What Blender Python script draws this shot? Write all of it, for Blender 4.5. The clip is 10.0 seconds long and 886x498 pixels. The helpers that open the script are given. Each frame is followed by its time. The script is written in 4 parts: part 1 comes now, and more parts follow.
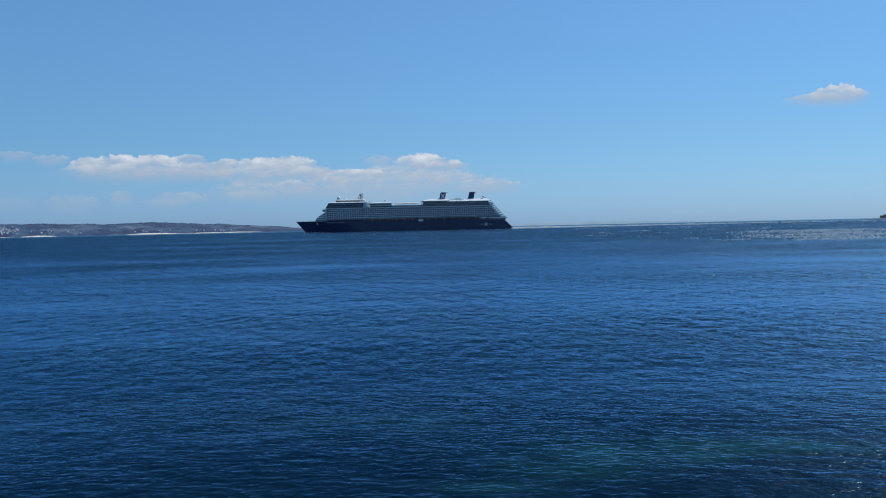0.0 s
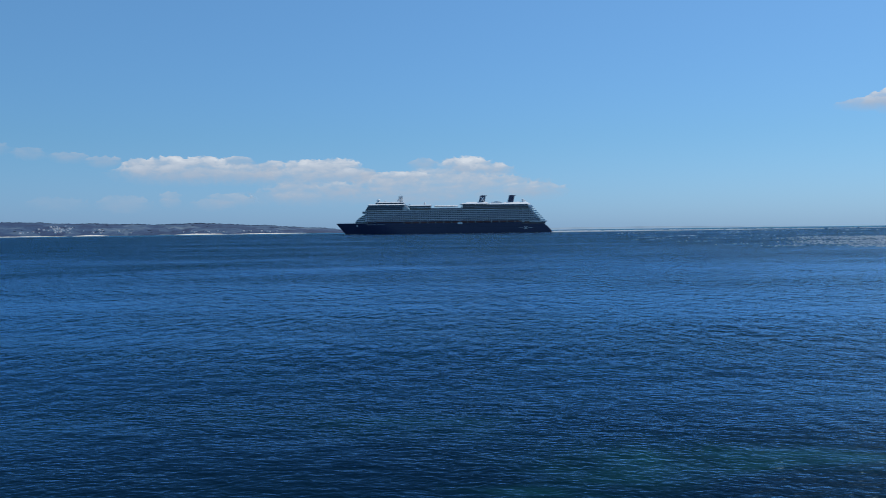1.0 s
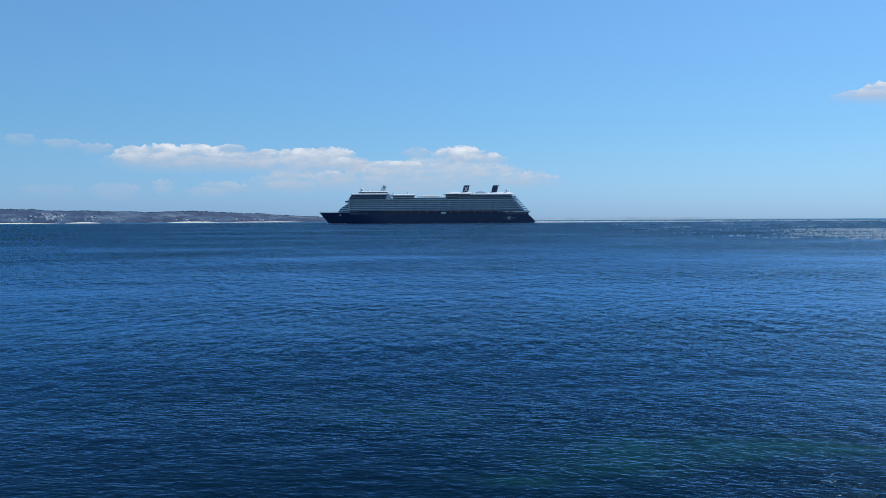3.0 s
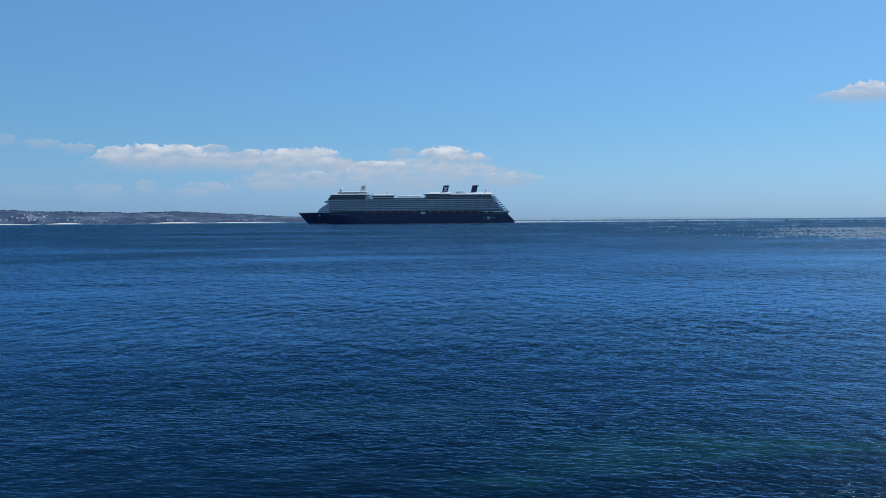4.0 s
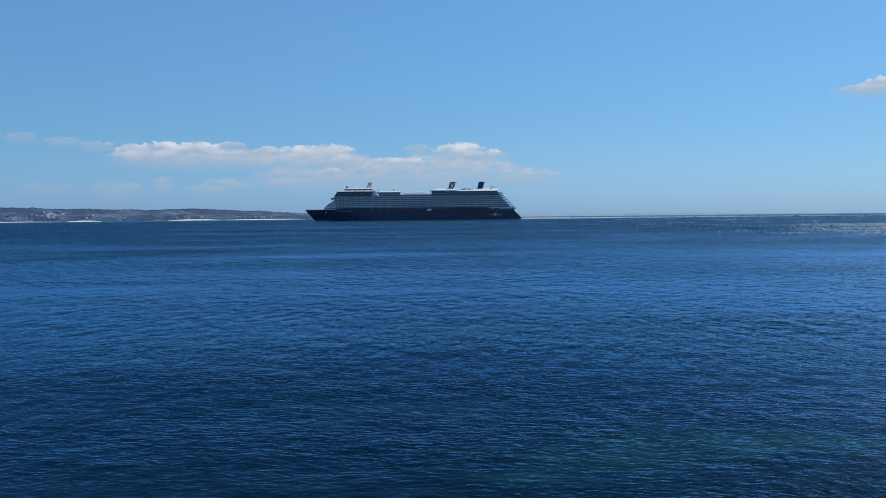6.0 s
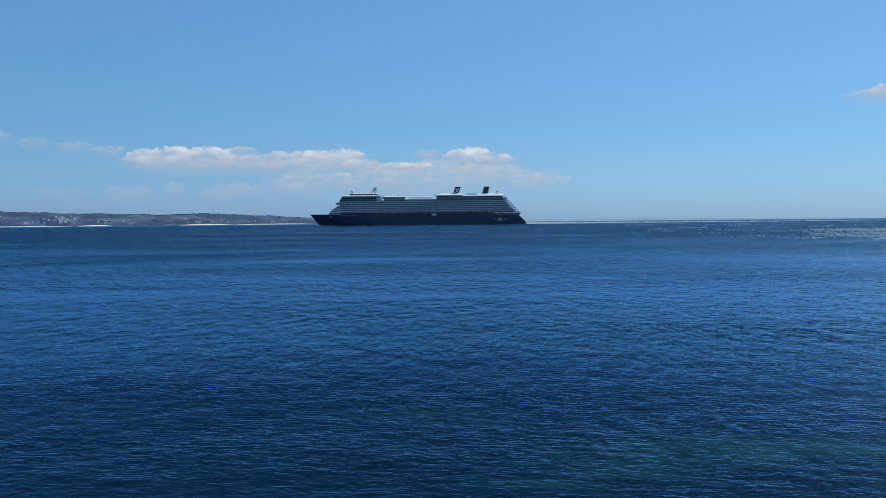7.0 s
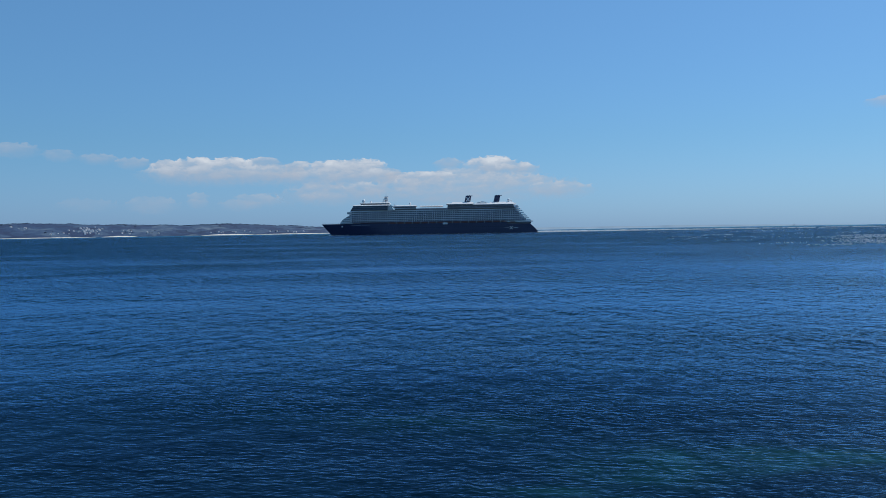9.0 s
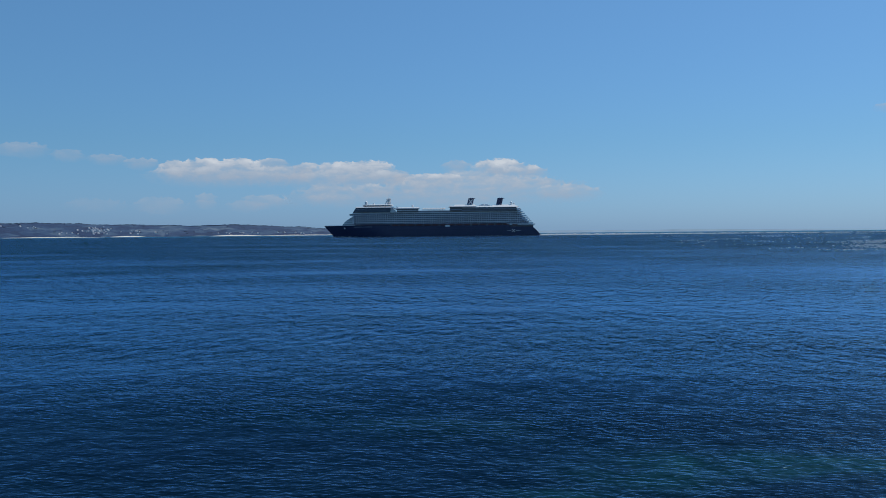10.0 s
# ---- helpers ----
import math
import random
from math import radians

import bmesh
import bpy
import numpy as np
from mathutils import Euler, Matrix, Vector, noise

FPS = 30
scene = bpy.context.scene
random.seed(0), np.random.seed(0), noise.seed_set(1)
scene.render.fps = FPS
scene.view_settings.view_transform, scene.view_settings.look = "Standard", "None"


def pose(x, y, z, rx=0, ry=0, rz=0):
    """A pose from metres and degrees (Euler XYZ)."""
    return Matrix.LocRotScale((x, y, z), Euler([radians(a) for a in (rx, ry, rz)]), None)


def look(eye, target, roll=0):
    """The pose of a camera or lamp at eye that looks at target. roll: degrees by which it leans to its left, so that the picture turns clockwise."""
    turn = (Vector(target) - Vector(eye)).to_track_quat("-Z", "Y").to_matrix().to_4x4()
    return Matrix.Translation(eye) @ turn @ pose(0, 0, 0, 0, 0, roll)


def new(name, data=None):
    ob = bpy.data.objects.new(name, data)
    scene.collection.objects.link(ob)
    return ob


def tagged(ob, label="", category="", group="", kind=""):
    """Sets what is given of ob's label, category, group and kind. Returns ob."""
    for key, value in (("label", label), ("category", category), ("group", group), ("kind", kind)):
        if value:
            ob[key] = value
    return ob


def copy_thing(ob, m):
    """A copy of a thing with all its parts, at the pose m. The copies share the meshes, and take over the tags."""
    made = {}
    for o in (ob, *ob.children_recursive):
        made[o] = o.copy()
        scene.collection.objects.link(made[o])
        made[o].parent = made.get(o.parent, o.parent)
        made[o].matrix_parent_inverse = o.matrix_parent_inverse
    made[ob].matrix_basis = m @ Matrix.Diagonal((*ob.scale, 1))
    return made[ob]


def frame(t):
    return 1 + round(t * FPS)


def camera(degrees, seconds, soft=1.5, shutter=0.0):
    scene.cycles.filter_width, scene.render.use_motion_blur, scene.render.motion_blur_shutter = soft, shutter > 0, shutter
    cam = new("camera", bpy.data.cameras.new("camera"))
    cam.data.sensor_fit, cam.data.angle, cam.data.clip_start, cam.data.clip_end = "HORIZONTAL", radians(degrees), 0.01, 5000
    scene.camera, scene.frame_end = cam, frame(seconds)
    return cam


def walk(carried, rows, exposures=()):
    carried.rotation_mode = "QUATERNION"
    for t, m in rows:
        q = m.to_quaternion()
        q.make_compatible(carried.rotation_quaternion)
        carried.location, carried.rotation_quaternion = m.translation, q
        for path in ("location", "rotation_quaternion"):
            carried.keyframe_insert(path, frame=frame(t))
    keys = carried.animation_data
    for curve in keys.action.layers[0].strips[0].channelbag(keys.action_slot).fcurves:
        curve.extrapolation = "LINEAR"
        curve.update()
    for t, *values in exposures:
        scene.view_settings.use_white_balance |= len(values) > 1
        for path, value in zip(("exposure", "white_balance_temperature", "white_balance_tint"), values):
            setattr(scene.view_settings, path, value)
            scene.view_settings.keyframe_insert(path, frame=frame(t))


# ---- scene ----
# ---- the camera: held by hand on the shore, 4.6 m above the water, turning only ----
EYE = 4.6
VIEW = (
    (0.0, -3.091, -1.397, 1.255), (0.2, -3.040, -2.020, 0.780), (0.4, -2.880, -1.700, 0.500), (0.5, -2.711, -1.523, 0.269), (0.8, -2.210, -1.200, 0.650), (1.0, -0.300, -1.170, 0.760),
    (1.5, 1.034, -2.380, 0.233), (2.0, 1.520, -3.050, 0.720), (2.5, 0.818, -2.585, 0.419),
    (3.0, -0.720, -1.825, 0.350), (4.3, -1.700, -1.830, 0.470), (4.5, -1.185, -2.064, 0.472), (5.0, -0.793, -1.600, 0.590),
    (5.5, -0.676, -2.942, 0.593), (5.7, -0.640, -2.480, 0.580), (6.8, -0.700, -1.750, 0.800), (7.0, -0.030, -1.729, 0.581), (7.5, 0.567, -2.159, 0.539),
    (8.0, 0.896, -1.422, 0.904), (8.5, 0.884, -1.009, 0.448), (9.0, 1.306, -1.163, 0.948),
    (9.5, 1.214, -1.036, 0.887), (10.0, 1.770, -1.010, 0.540),
)
cam = camera(52.0, 10.0, 0.9, 0.3)
EXPOSURES = ((0.0, -0.06), (1.0, -0.08), (1.5, 0.08), (2.0, 0.28), (2.5, 0.27), (3.0, 0.14), (4.5, -0.03), (8.0, -0.05), (9.0, -0.13), (10.0, -0.25))
walk(cam, [(t, pose(0, 0, EYE, 90 + p, r, y)) for t, y, p, r in VIEW], EXPOSURES)

# ---- daylight: a high sun ahead and to the right, clear blue sky ----
SUN_AZ, SUN_EL = 45.0, 50.0            # degrees clockwise from straight ahead, above the horizon
world = bpy.data.worlds.new("sky")
scene.world = world
world.use_nodes = True
wt = world.node_tree
sky = wt.nodes.new("ShaderNodeTexSky")
sky.sky_type = "NISHITA"
sky.sun_disc = False
sky.sun_elevation, sky.sun_rotation = radians(SUN_EL), radians(SUN_AZ)
sky.altitude, sky.air_density, sky.dust_density, sky.ozone_density = 0, 1.0, 0.85, 2.5
# deep blue summer air: the sky's own gradient, softened by an even blue
tint = wt.nodes.new("ShaderNodeMix")
tint.data_type, tint.blend_type = "RGBA", "MULTIPLY"
tint.inputs[0].default_value = 1.0
tint.inputs[7].default_value = (0.36, 0.64, 1.0, 1)
wt.links.new(sky.outputs[0], tint.inputs[6])
air = wt.nodes.new("ShaderNodeMix")
air.data_type, air.blend_type = "RGBA", "ADD"
air.inputs[0].default_value = 1.0
air.inputs[7].default_value = (0.72, 1.66, 2.32, 1)
wt.links.new(tint.outputs[2], air.inputs[6])
# a pale blue veil of sea haze all round the horizon
heading = wt.nodes.new("ShaderNodeTexCoord")
upward = wt.nodes.new("ShaderNodeSeparateXYZ")
wt.links.new(heading.outputs["Generated"], upward.inputs[0])
veil = wt.nodes.new("ShaderNodeMapRange")
veil.interpolation_type = "SMOOTHSTEP"
for i, v in enumerate((0.0, 0.11, 1.0, 0.0)):
    veil.inputs[1 + i].default_value = v
wt.links.new(upward.outputs[2], veil.inputs[0])
hazy = wt.nodes.new("ShaderNodeMix")
hazy.data_type, hazy.blend_type = "RGBA", "ADD"
wt.links.new(veil.outputs[0], hazy.inputs[0])
hazy.inputs[7].default_value = (0.48, 0.40, 1.75, 1)
wt.links.new(air.outputs[2], hazy.inputs[6])
wt.links.new(hazy.outputs[2], wt.nodes["Background"].inputs[0])
wt.nodes["Background"].inputs[1].default_value = 0.080

lamp = bpy.data.lights.new("sun", "SUN")
lamp.energy, lamp.angle, lamp.color = 3.7, radians(0.55), (1.0, 0.95, 0.88)
sun = new("sun", lamp)
sx, sy = math.sin(radians(SUN_AZ)) * math.cos(radians(SUN_EL)), math.cos(radians(SUN_AZ)) * math.cos(radians(SUN_EL))
sun.matrix_world = look((sx * 300, sy * 300, 300 * math.sin(radians(SUN_EL))), (0, 0, 0))


# ---- materials ----
class Nodes:
    """A small hand for wiring node materials."""

    def __init__(self, name):
        self.mat = bpy.data.materials.new(name)
        self.mat.use_nodes = True
        self.tree = self.mat.node_tree
        self.bsdf = self.tree.nodes["Principled BSDF"]
        self.out = self.tree.nodes["Material Output"]

    def add(self, kind, **values):
        n = self.tree.nodes.new(kind)
        for key, v in values.items():
            n.inputs[key.replace("_", " ")].default_value = v
        return n

    def link(self, a, b):
        self.tree.links.new(a, b)

    def coords(self, which="Object", scale=(1, 1, 1), turn=0.0):
        tc = self.tree.nodes.new("ShaderNodeTexCoord")
        mp = self.tree.nodes.new("ShaderNodeMapping")
        mp.inputs["Scale"].default_value = scale
        mp.inputs["Rotation"].default_value = (0, 0, radians(turn))
        self.link(tc.outputs[which], mp.inputs["Vector"])
        return mp.outputs[0]

    def place(self, scale=(1, 1, 1)):
        g = self.tree.nodes.new("ShaderNodeNewGeometry")
        mp = self.tree.nodes.new("ShaderNodeMapping")
        mp.inputs["Scale"].default_value = scale
        self.link(g.outputs["Position"], mp.inputs["Vector"])
        return mp.outputs[0]

    def noise(self, vec, scale, detail=4, rough=0.5):
        n = self.add("ShaderNodeTexNoise", Scale=scale, Detail=detail, Roughness=rough)
        self.link(vec, n.inputs["Vector"])
        return n.outputs[0]

    def ramp(self, fac, stops):
        r = self.tree.nodes.new("ShaderNodeValToRGB")
        e = r.color_ramp.elements
        while len(e) < len(stops):
            e.new(0.5)
        for i, (p, c) in enumerate(stops):
            e[i].position, e[i].color = p, (c if len(c) == 4 else (*c, 1))
        self.link(fac, r.inputs[0])
        return r.outputs[0]

    def math(self, op, a, b=0.0, c=0.0):
        n = self.tree.nodes.new("ShaderNodeMath")
        n.operation = op
        for i, v in enumerate((a, b, c)):
            if hasattr(v, "is_output"):
                self.link(v, n.inputs[i])
            else:
                n.inputs[i].default_value = v
        return n.outputs[0]

    def bump(self, height, strength, distance, normal=None):
        b = self.add("ShaderNodeBump", Strength=strength, Distance=distance)
        self.link(height, b.inputs["Height"])
        if normal is not None:
            self.link(normal, b.inputs["Normal"])
        return b.outputs[0]


def paint(name, colour, rough=0.5, metal=0.0, wear=0.12, size=0.25, spec=0.5):
    """Painted or plain surface: large stains, fine grain and a little relief."""
    n = Nodes(name)
    v = n.coords()
    a = n.noise(v, size, 5, 0.6)
    c = [max(0, min(1, x)) for x in colour]
    col = n.ramp(a, [(0.3, [x * (1 - wear) for x in c]), (0.7, [min(1, x * (1 + wear)) for x in c])])
    n.link(col, n.bsdf.inputs["Base Color"])
    r = n.ramp(n.noise(v, size * 6, 3), [(0.3, [rough * 0.8] * 3), (0.7, [min(1, rough * 1.2)] * 3)])
    n.link(r, n.bsdf.inputs["Roughness"])
    n.bsdf.inputs["Metallic"].default_value = metal
    n.bsdf.inputs["Specular IOR Level"].default_value = spec
    n.link(n.bump(n.noise(v, size * 20, 3), 0.15, 0.02), n.bsdf.inputs["Normal"])
    return n.mat


def water_material():
    """Rippled sea: the slopes of four sizes of wave tilt the surface; wind patches lie still, ripples ride on the sheet."""
    n = Nodes("sea_water")
    streak = n.noise(n.place((0.3, 1.0, 1.0)), 0.02, 3, 0.55)
    gust = n.noise(n.place((0.45, 1.0, 1.0)), 0.075, 3, 0.5)
    streak = n.math("ADD", n.math("MULTIPLY", streak, 0.6), n.math("MULTIPLY", gust, 0.4))
    wind = n.ramp(streak, [(0.39, (0.42,) * 3), (0.60, (1.30,) * 3)])
    # the water lies calmer under the lee of the shore than out in the channel
    out = n.tree.nodes.new("ShaderNodeSeparateXYZ")
    n.link(n.place(), out.inputs[0])
    lee = n.tree.nodes.new("ShaderNodeMapRange")
    for i, v in enumerate((70.0, 240.0, 0.8, 2.6)):
        lee.inputs[1 + i].default_value = v
    n.link(out.outputs[1], lee.inputs[0])
    wind = n.math("MULTIPLY", wind, lee.outputs[0])
    # a long lane of gusts slants across the near water
    lane = n.math("ADD", n.math("MULTIPLY", n.math("ADD", out.outputs[0], 38.0), 0.80), n.math("MULTIPLY", n.math("SUBTRACT", out.outputs[1], 125.0), -0.60))
    lane = n.math("ADD", lane, n.math("MULTIPLY", n.math("SUBTRACT", streak, 0.5), 30.0))
    lane = n.math("EXPONENT", n.math("MULTIPLY", n.math("POWER", n.math("MULTIPLY", lane, 0.13), 2.0), -1.0))
    reach = n.tree.nodes.new("ShaderNodeMapRange")
    reach.interpolation_type = "SMOOTHSTEP"
    for i, v in enumerate((165.0, 130.0, 0.0, 0.9)):
        reach.inputs[1 + i].default_value = v
    n.link(out.outputs[1], reach.inputs[0])
    wind = n.math("MULTIPLY", wind, n.math("ADD", n.math("MULTIPLY", lane, reach.outputs[0]), 1.0))
    far = n.tree.nodes.new("ShaderNodeMapRange")
    for i, v in enumerate((24.0, 80.0, 0.22, 1.05)):
        far.inputs[1 + i].default_value = v
    n.link(out.outputs[1], far.inputs[0])
    open_sea = n.math("MULTIPLY", wind, far.outputs[0])
    geo = n.tree.nodes.new("ShaderNodeNewGeometry")
    total = geo.outputs["Normal"]
    for scale, slope, stretch, turn, windy in ((0.30, 0.12, 2.2, 14, "open"), (0.55, 0.17, 4.0, 2, "open"), (0.9, 0.19, 1.2, -12, "open"), (3.0, 0.11, 0.62, 14, "wind"), (8.5, 0.15, 0.6, -6, "wind")):
        vec = n.coords("Object", (scale * stretch, scale, scale), turn)
        step = 0.12
        crest = scale == 3.0           # small ripples pinch into thin crests

        def height(where):
            h = n.noise(where, 1.0, 2, 0.55)
            return n.math("MULTIPLY", n.math("ABSOLUTE", n.math("SUBTRACT", h, 0.5)), -1.3) if crest else h

        level = height(vec)
        diffs = []
        for shift in ((step, 0, 0), (0, step, 0)):
            moved = n.tree.nodes.new("ShaderNodeVectorMath")
            moved.operation = "ADD"
            n.link(vec, moved.inputs[0])
            moved.inputs[1].default_value = shift
            d = n.math("SUBTRACT", level, height(moved.outputs[0]))
            d = n.math("MULTIPLY", d, slope / step * (min(stretch, 1.5) if shift[0] else 1.0) * 1.6)
            diffs.append(n.math("MULTIPLY", d, open_sea if windy == "open" else wind))
        both = n.tree.nodes.new("ShaderNodeCombineXYZ")
        n.link(diffs[0], both.inputs[0])
        n.link(diffs[1], both.inputs[1])
        add = n.tree.nodes.new("ShaderNodeVectorMath")
        add.operation = "ADD"
        n.link(total, add.inputs[0])
        n.link(both.outputs[0], add.inputs[1])
        total = add.outputs[0]
    # trains of short regular ripples, with patches where they die down
    lull = n.ramp(n.noise(n.coords("Object", (0.6, 1, 1), 0), 0.16, 2), [(0.36, (0.25,) * 3), (0.58, (1.0,) * 3)])
    for length, slope, turn in ((0.44, 0.09, 19), (0.31, 0.09, -12), (0.20, 0.07, 6)):
        vec = n.coords("Object", (1, 1, 1), turn)

        def train(where):
            w = n.tree.nodes.new("ShaderNodeTexWave")
            w.wave_type, w.bands_direction, w.wave_profile = "BANDS", "Y", "SIN"
            for key, v in (("Scale", 6.2832 / 20 / length), ("Distortion", 10.0), ("Detail", 2.0), ("Detail Scale", 0.9 / length), ("Detail Roughness", 0.5)):
                w.inputs[key].default_value = v
            n.link(where, w.inputs["Vector"])
            return w.outputs["Fac"]

        level, diffs = train(vec), []
        for shift in ((0.02, 0, 0), (0, 0.02, 0)):
            moved = n.tree.nodes.new("ShaderNodeVectorMath")
            moved.operation = "ADD"
            n.link(vec, moved.inputs[0])
            moved.inputs[1].default_value = shift
            d = n.math("MULTIPLY", n.math("SUBTRACT", level, train(moved.outputs[0])), slope * length / 3.1416 / 0.02)
            diffs.append(n.math("MULTIPLY", d, n.math("MULTIPLY", lull, wind)))
        both = n.tree.nodes.new("ShaderNodeCombineXYZ")
        n.link(diffs[0], both.inputs[0])
        n.link(diffs[1], both.inputs[1])
        add = n.tree.nodes.new("ShaderNodeVectorMath")
        add.operation = "ADD"
        n.link(total, add.inputs[0])
        n.link(both.outputs[0], add.inputs[1])
        total = add.outputs[0]
    # wind waves running in lean over: their shoreward faces are the steeper ones
    lean = n.tree.nodes.new("ShaderNodeCombineXYZ")
    shoal = n.tree.nodes.new("ShaderNodeMapRange")
    for i, v in enumerate((15.0, 60.0, -0.17, -0.09)):
        shoal.inputs[1 + i].default_value = v
    n.link(out.outputs[1], shoal.inputs[0])
    n.link(n.math("MULTIPLY", wind, shoal.outputs[0]), lean.inputs[1])
    steeper = n.tree.nodes.new("ShaderNodeVectorMath")
    steeper.operation = "ADD"
    n.link(total, steeper.inputs[0])
    n.link(lean.outputs[0], steeper.inputs[1])
    unit = n.tree.nodes.new("ShaderNodeVectorMath")
    unit.operation = "NORMALIZE"
    n.link(steeper.outputs[0], unit.inputs[0])
    body = n.ramp(n.noise(n.place((0.5, 1, 1)), 0.05, 3), [(0.3, (0.001, 0.008, 0.025)), (0.7, (0.0012, 0.012, 0.036))])
    deep = n.add("ShaderNodeBsdfDiffuse")
    n.link(body, deep.inputs["Color"])
    gloss = n.add("ShaderNodeBsdfGlossy", Color=(0.39, 0.69, 1.0, 1), Roughness=0.20)
    fres = n.add("ShaderNodeFresnel", IOR=1.333)
    for node in (gloss, fres, deep):
        n.link(unit.outputs[0], node.inputs["Normal"])
    # a rough sea never mirrors fully, as its far slopes hide behind the near ones
    shine = n.math("MINIMUM", n.math("MULTIPLY", n.math("POWER", fres.outputs[0], 2.0), 4.3), 0.94)
    skin = n.tree.nodes.new("ShaderNodeMixShader")
    n.link(shine, skin.inputs[0])
    n.link(deep.outputs[0], skin.inputs[1])
    n.link(gloss.outputs[0], skin.inputs[2])
    n.tree.nodes.remove(n.bsdf)
    clear = n.add("ShaderNodeBsdfTransparent", Color=(0.25, 0.62, 0.66, 1))
    mix = n.add("ShaderNodeMixShader", Fac=0.36)
    n.link(skin.outputs[0], mix.inputs[1])
    n.link(clear.outputs[0], mix.inputs[2])
    n.link(mix.outputs[0], n.out.inputs[0])
    return n.mat


def seabed_material():
    n = Nodes("seabed")
    v = n.coords()
    patch = n.noise(v, 0.11, 4, 0.55)
    col = n.ramp(patch, [(0.40, (0.010, 0.018, 0.020)), (0.55, (0.018, 0.034, 0.030)), (0.70, (0.035, 0.06, 0.045))])
    at = n.tree.nodes.new("ShaderNodeAttribute")
    at.attribute_name = "sand"
    mix = n.tree.nodes.new("ShaderNodeMix")
    mix.data_type = "RGBA"
    n.link(n.math("MINIMUM", at.outputs["Fac"], 1.0), mix.inputs[0])
    n.link(col, mix.inputs[6])
    n.link(n.ramp(n.noise(v, 2.0, 4), [(0.3, (0.24, 0.32, 0.18)), (0.7, (0.40, 0.48, 0.30))]), mix.inputs[7])
    n.link(mix.outputs[2], n.bsdf.inputs["Base Color"])
    n.bsdf.inputs["Roughness"].default_value = 0.9
    n.link(n.bump(n.noise(v, 1.5, 4), 0.6, 0.3), n.bsdf.inputs["Normal"])
    return n.mat


def cloud_material():
    n = Nodes("cloud_vapour")
    thick, lit = n.tree.nodes.new("ShaderNodeAttribute"), n.tree.nodes.new("ShaderNodeAttribute")
    thick.attribute_name, lit.attribute_name = "thickness", "crown"
    fine = n.noise(n.coords("Object", (1, 1, 1.6)), 0.02, 5, 0.6)
    d = n.math("ADD", thick.outputs["Fac"], n.math("MULTIPLY", n.math("SUBTRACT", fine, 0.5), n.math("MULTIPLY", thick.outputs["Fac"], 0.5)))
    firm = n.math("ADD", n.math("MULTIPLY", d, 0.80), n.math("MULTIPLY", n.math("MULTIPLY", lit.outputs["Fac"], d), 0.25))
    alpha = n.ramp(firm, [(0.0, (0, 0, 0)), (0.9, (0.86,) * 3)])
    # sunlight on the tops and grey undersides are painted into the glow colour
    bright = n.math("MULTIPLY", lit.outputs["Fac"], n.math("ADD", n.math("MULTIPLY", fine, 0.8), 0.6))
    tint = n.ramp(bright, [(0.0, (0.39, 0.47, 0.60)), (0.3, (0.46, 0.53, 0.64)), (0.75, (0.62, 0.67, 0.75)), (1.0, (0.76, 0.79, 0.84))])
    glow = n.add("ShaderNodeEmission", Strength=1.0)
    n.link(tint, glow.inputs[0])
    clear = n.add("ShaderNodeBsdfTransparent")
    mix = n.tree.nodes.new("ShaderNodeMixShader")
    n.link(alpha, mix.inputs[0])
    n.link(clear.outputs[0], mix.inputs[1])
    n.link(glow.outputs[0], mix.inputs[2])
    n.link(mix.outputs[0], n.out.inputs[0])
    n.tree.nodes.remove(n.bsdf)
    return n.mat


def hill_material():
    """Hedged fields, dry scrub and dark copses, with the blue haze of distance painted into the colours."""
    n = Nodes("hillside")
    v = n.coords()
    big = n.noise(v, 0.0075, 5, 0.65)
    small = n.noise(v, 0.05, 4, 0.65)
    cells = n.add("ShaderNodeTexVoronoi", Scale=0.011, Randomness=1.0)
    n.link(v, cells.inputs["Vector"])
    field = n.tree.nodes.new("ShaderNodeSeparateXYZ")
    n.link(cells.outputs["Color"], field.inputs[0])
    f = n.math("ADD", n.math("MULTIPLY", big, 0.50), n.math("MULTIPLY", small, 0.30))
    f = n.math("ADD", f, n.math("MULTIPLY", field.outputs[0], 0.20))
    # all four tones are blued to carry the aerial haze
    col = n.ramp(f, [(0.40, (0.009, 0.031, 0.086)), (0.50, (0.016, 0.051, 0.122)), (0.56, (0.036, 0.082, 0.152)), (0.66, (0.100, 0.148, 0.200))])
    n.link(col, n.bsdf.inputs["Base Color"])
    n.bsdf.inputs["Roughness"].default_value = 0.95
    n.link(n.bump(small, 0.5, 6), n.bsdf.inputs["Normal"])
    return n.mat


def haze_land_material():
    n = Nodes("haze_glow_land")
    # the land emits its haze colour instead of being lit
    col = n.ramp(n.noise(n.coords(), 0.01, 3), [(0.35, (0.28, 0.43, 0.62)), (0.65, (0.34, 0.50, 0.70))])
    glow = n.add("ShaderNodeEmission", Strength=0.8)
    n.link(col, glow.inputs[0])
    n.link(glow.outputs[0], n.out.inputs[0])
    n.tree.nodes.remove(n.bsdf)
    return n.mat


def glass_dark(name, colour):
    n = Nodes(name)
    n.bsdf.inputs["Roughness"].default_value = 0.06
    n.bsdf.inputs["Specular IOR Level"].default_value = 0.7
    a = n.noise(n.coords(), 0.35, 3)
    n.link(n.ramp(a, [(0.35, [c * 0.6 for c in colour]), (0.65, [c * 1.3 for c in colour])]), n.bsdf.inputs["Base Color"])
    return n.mat


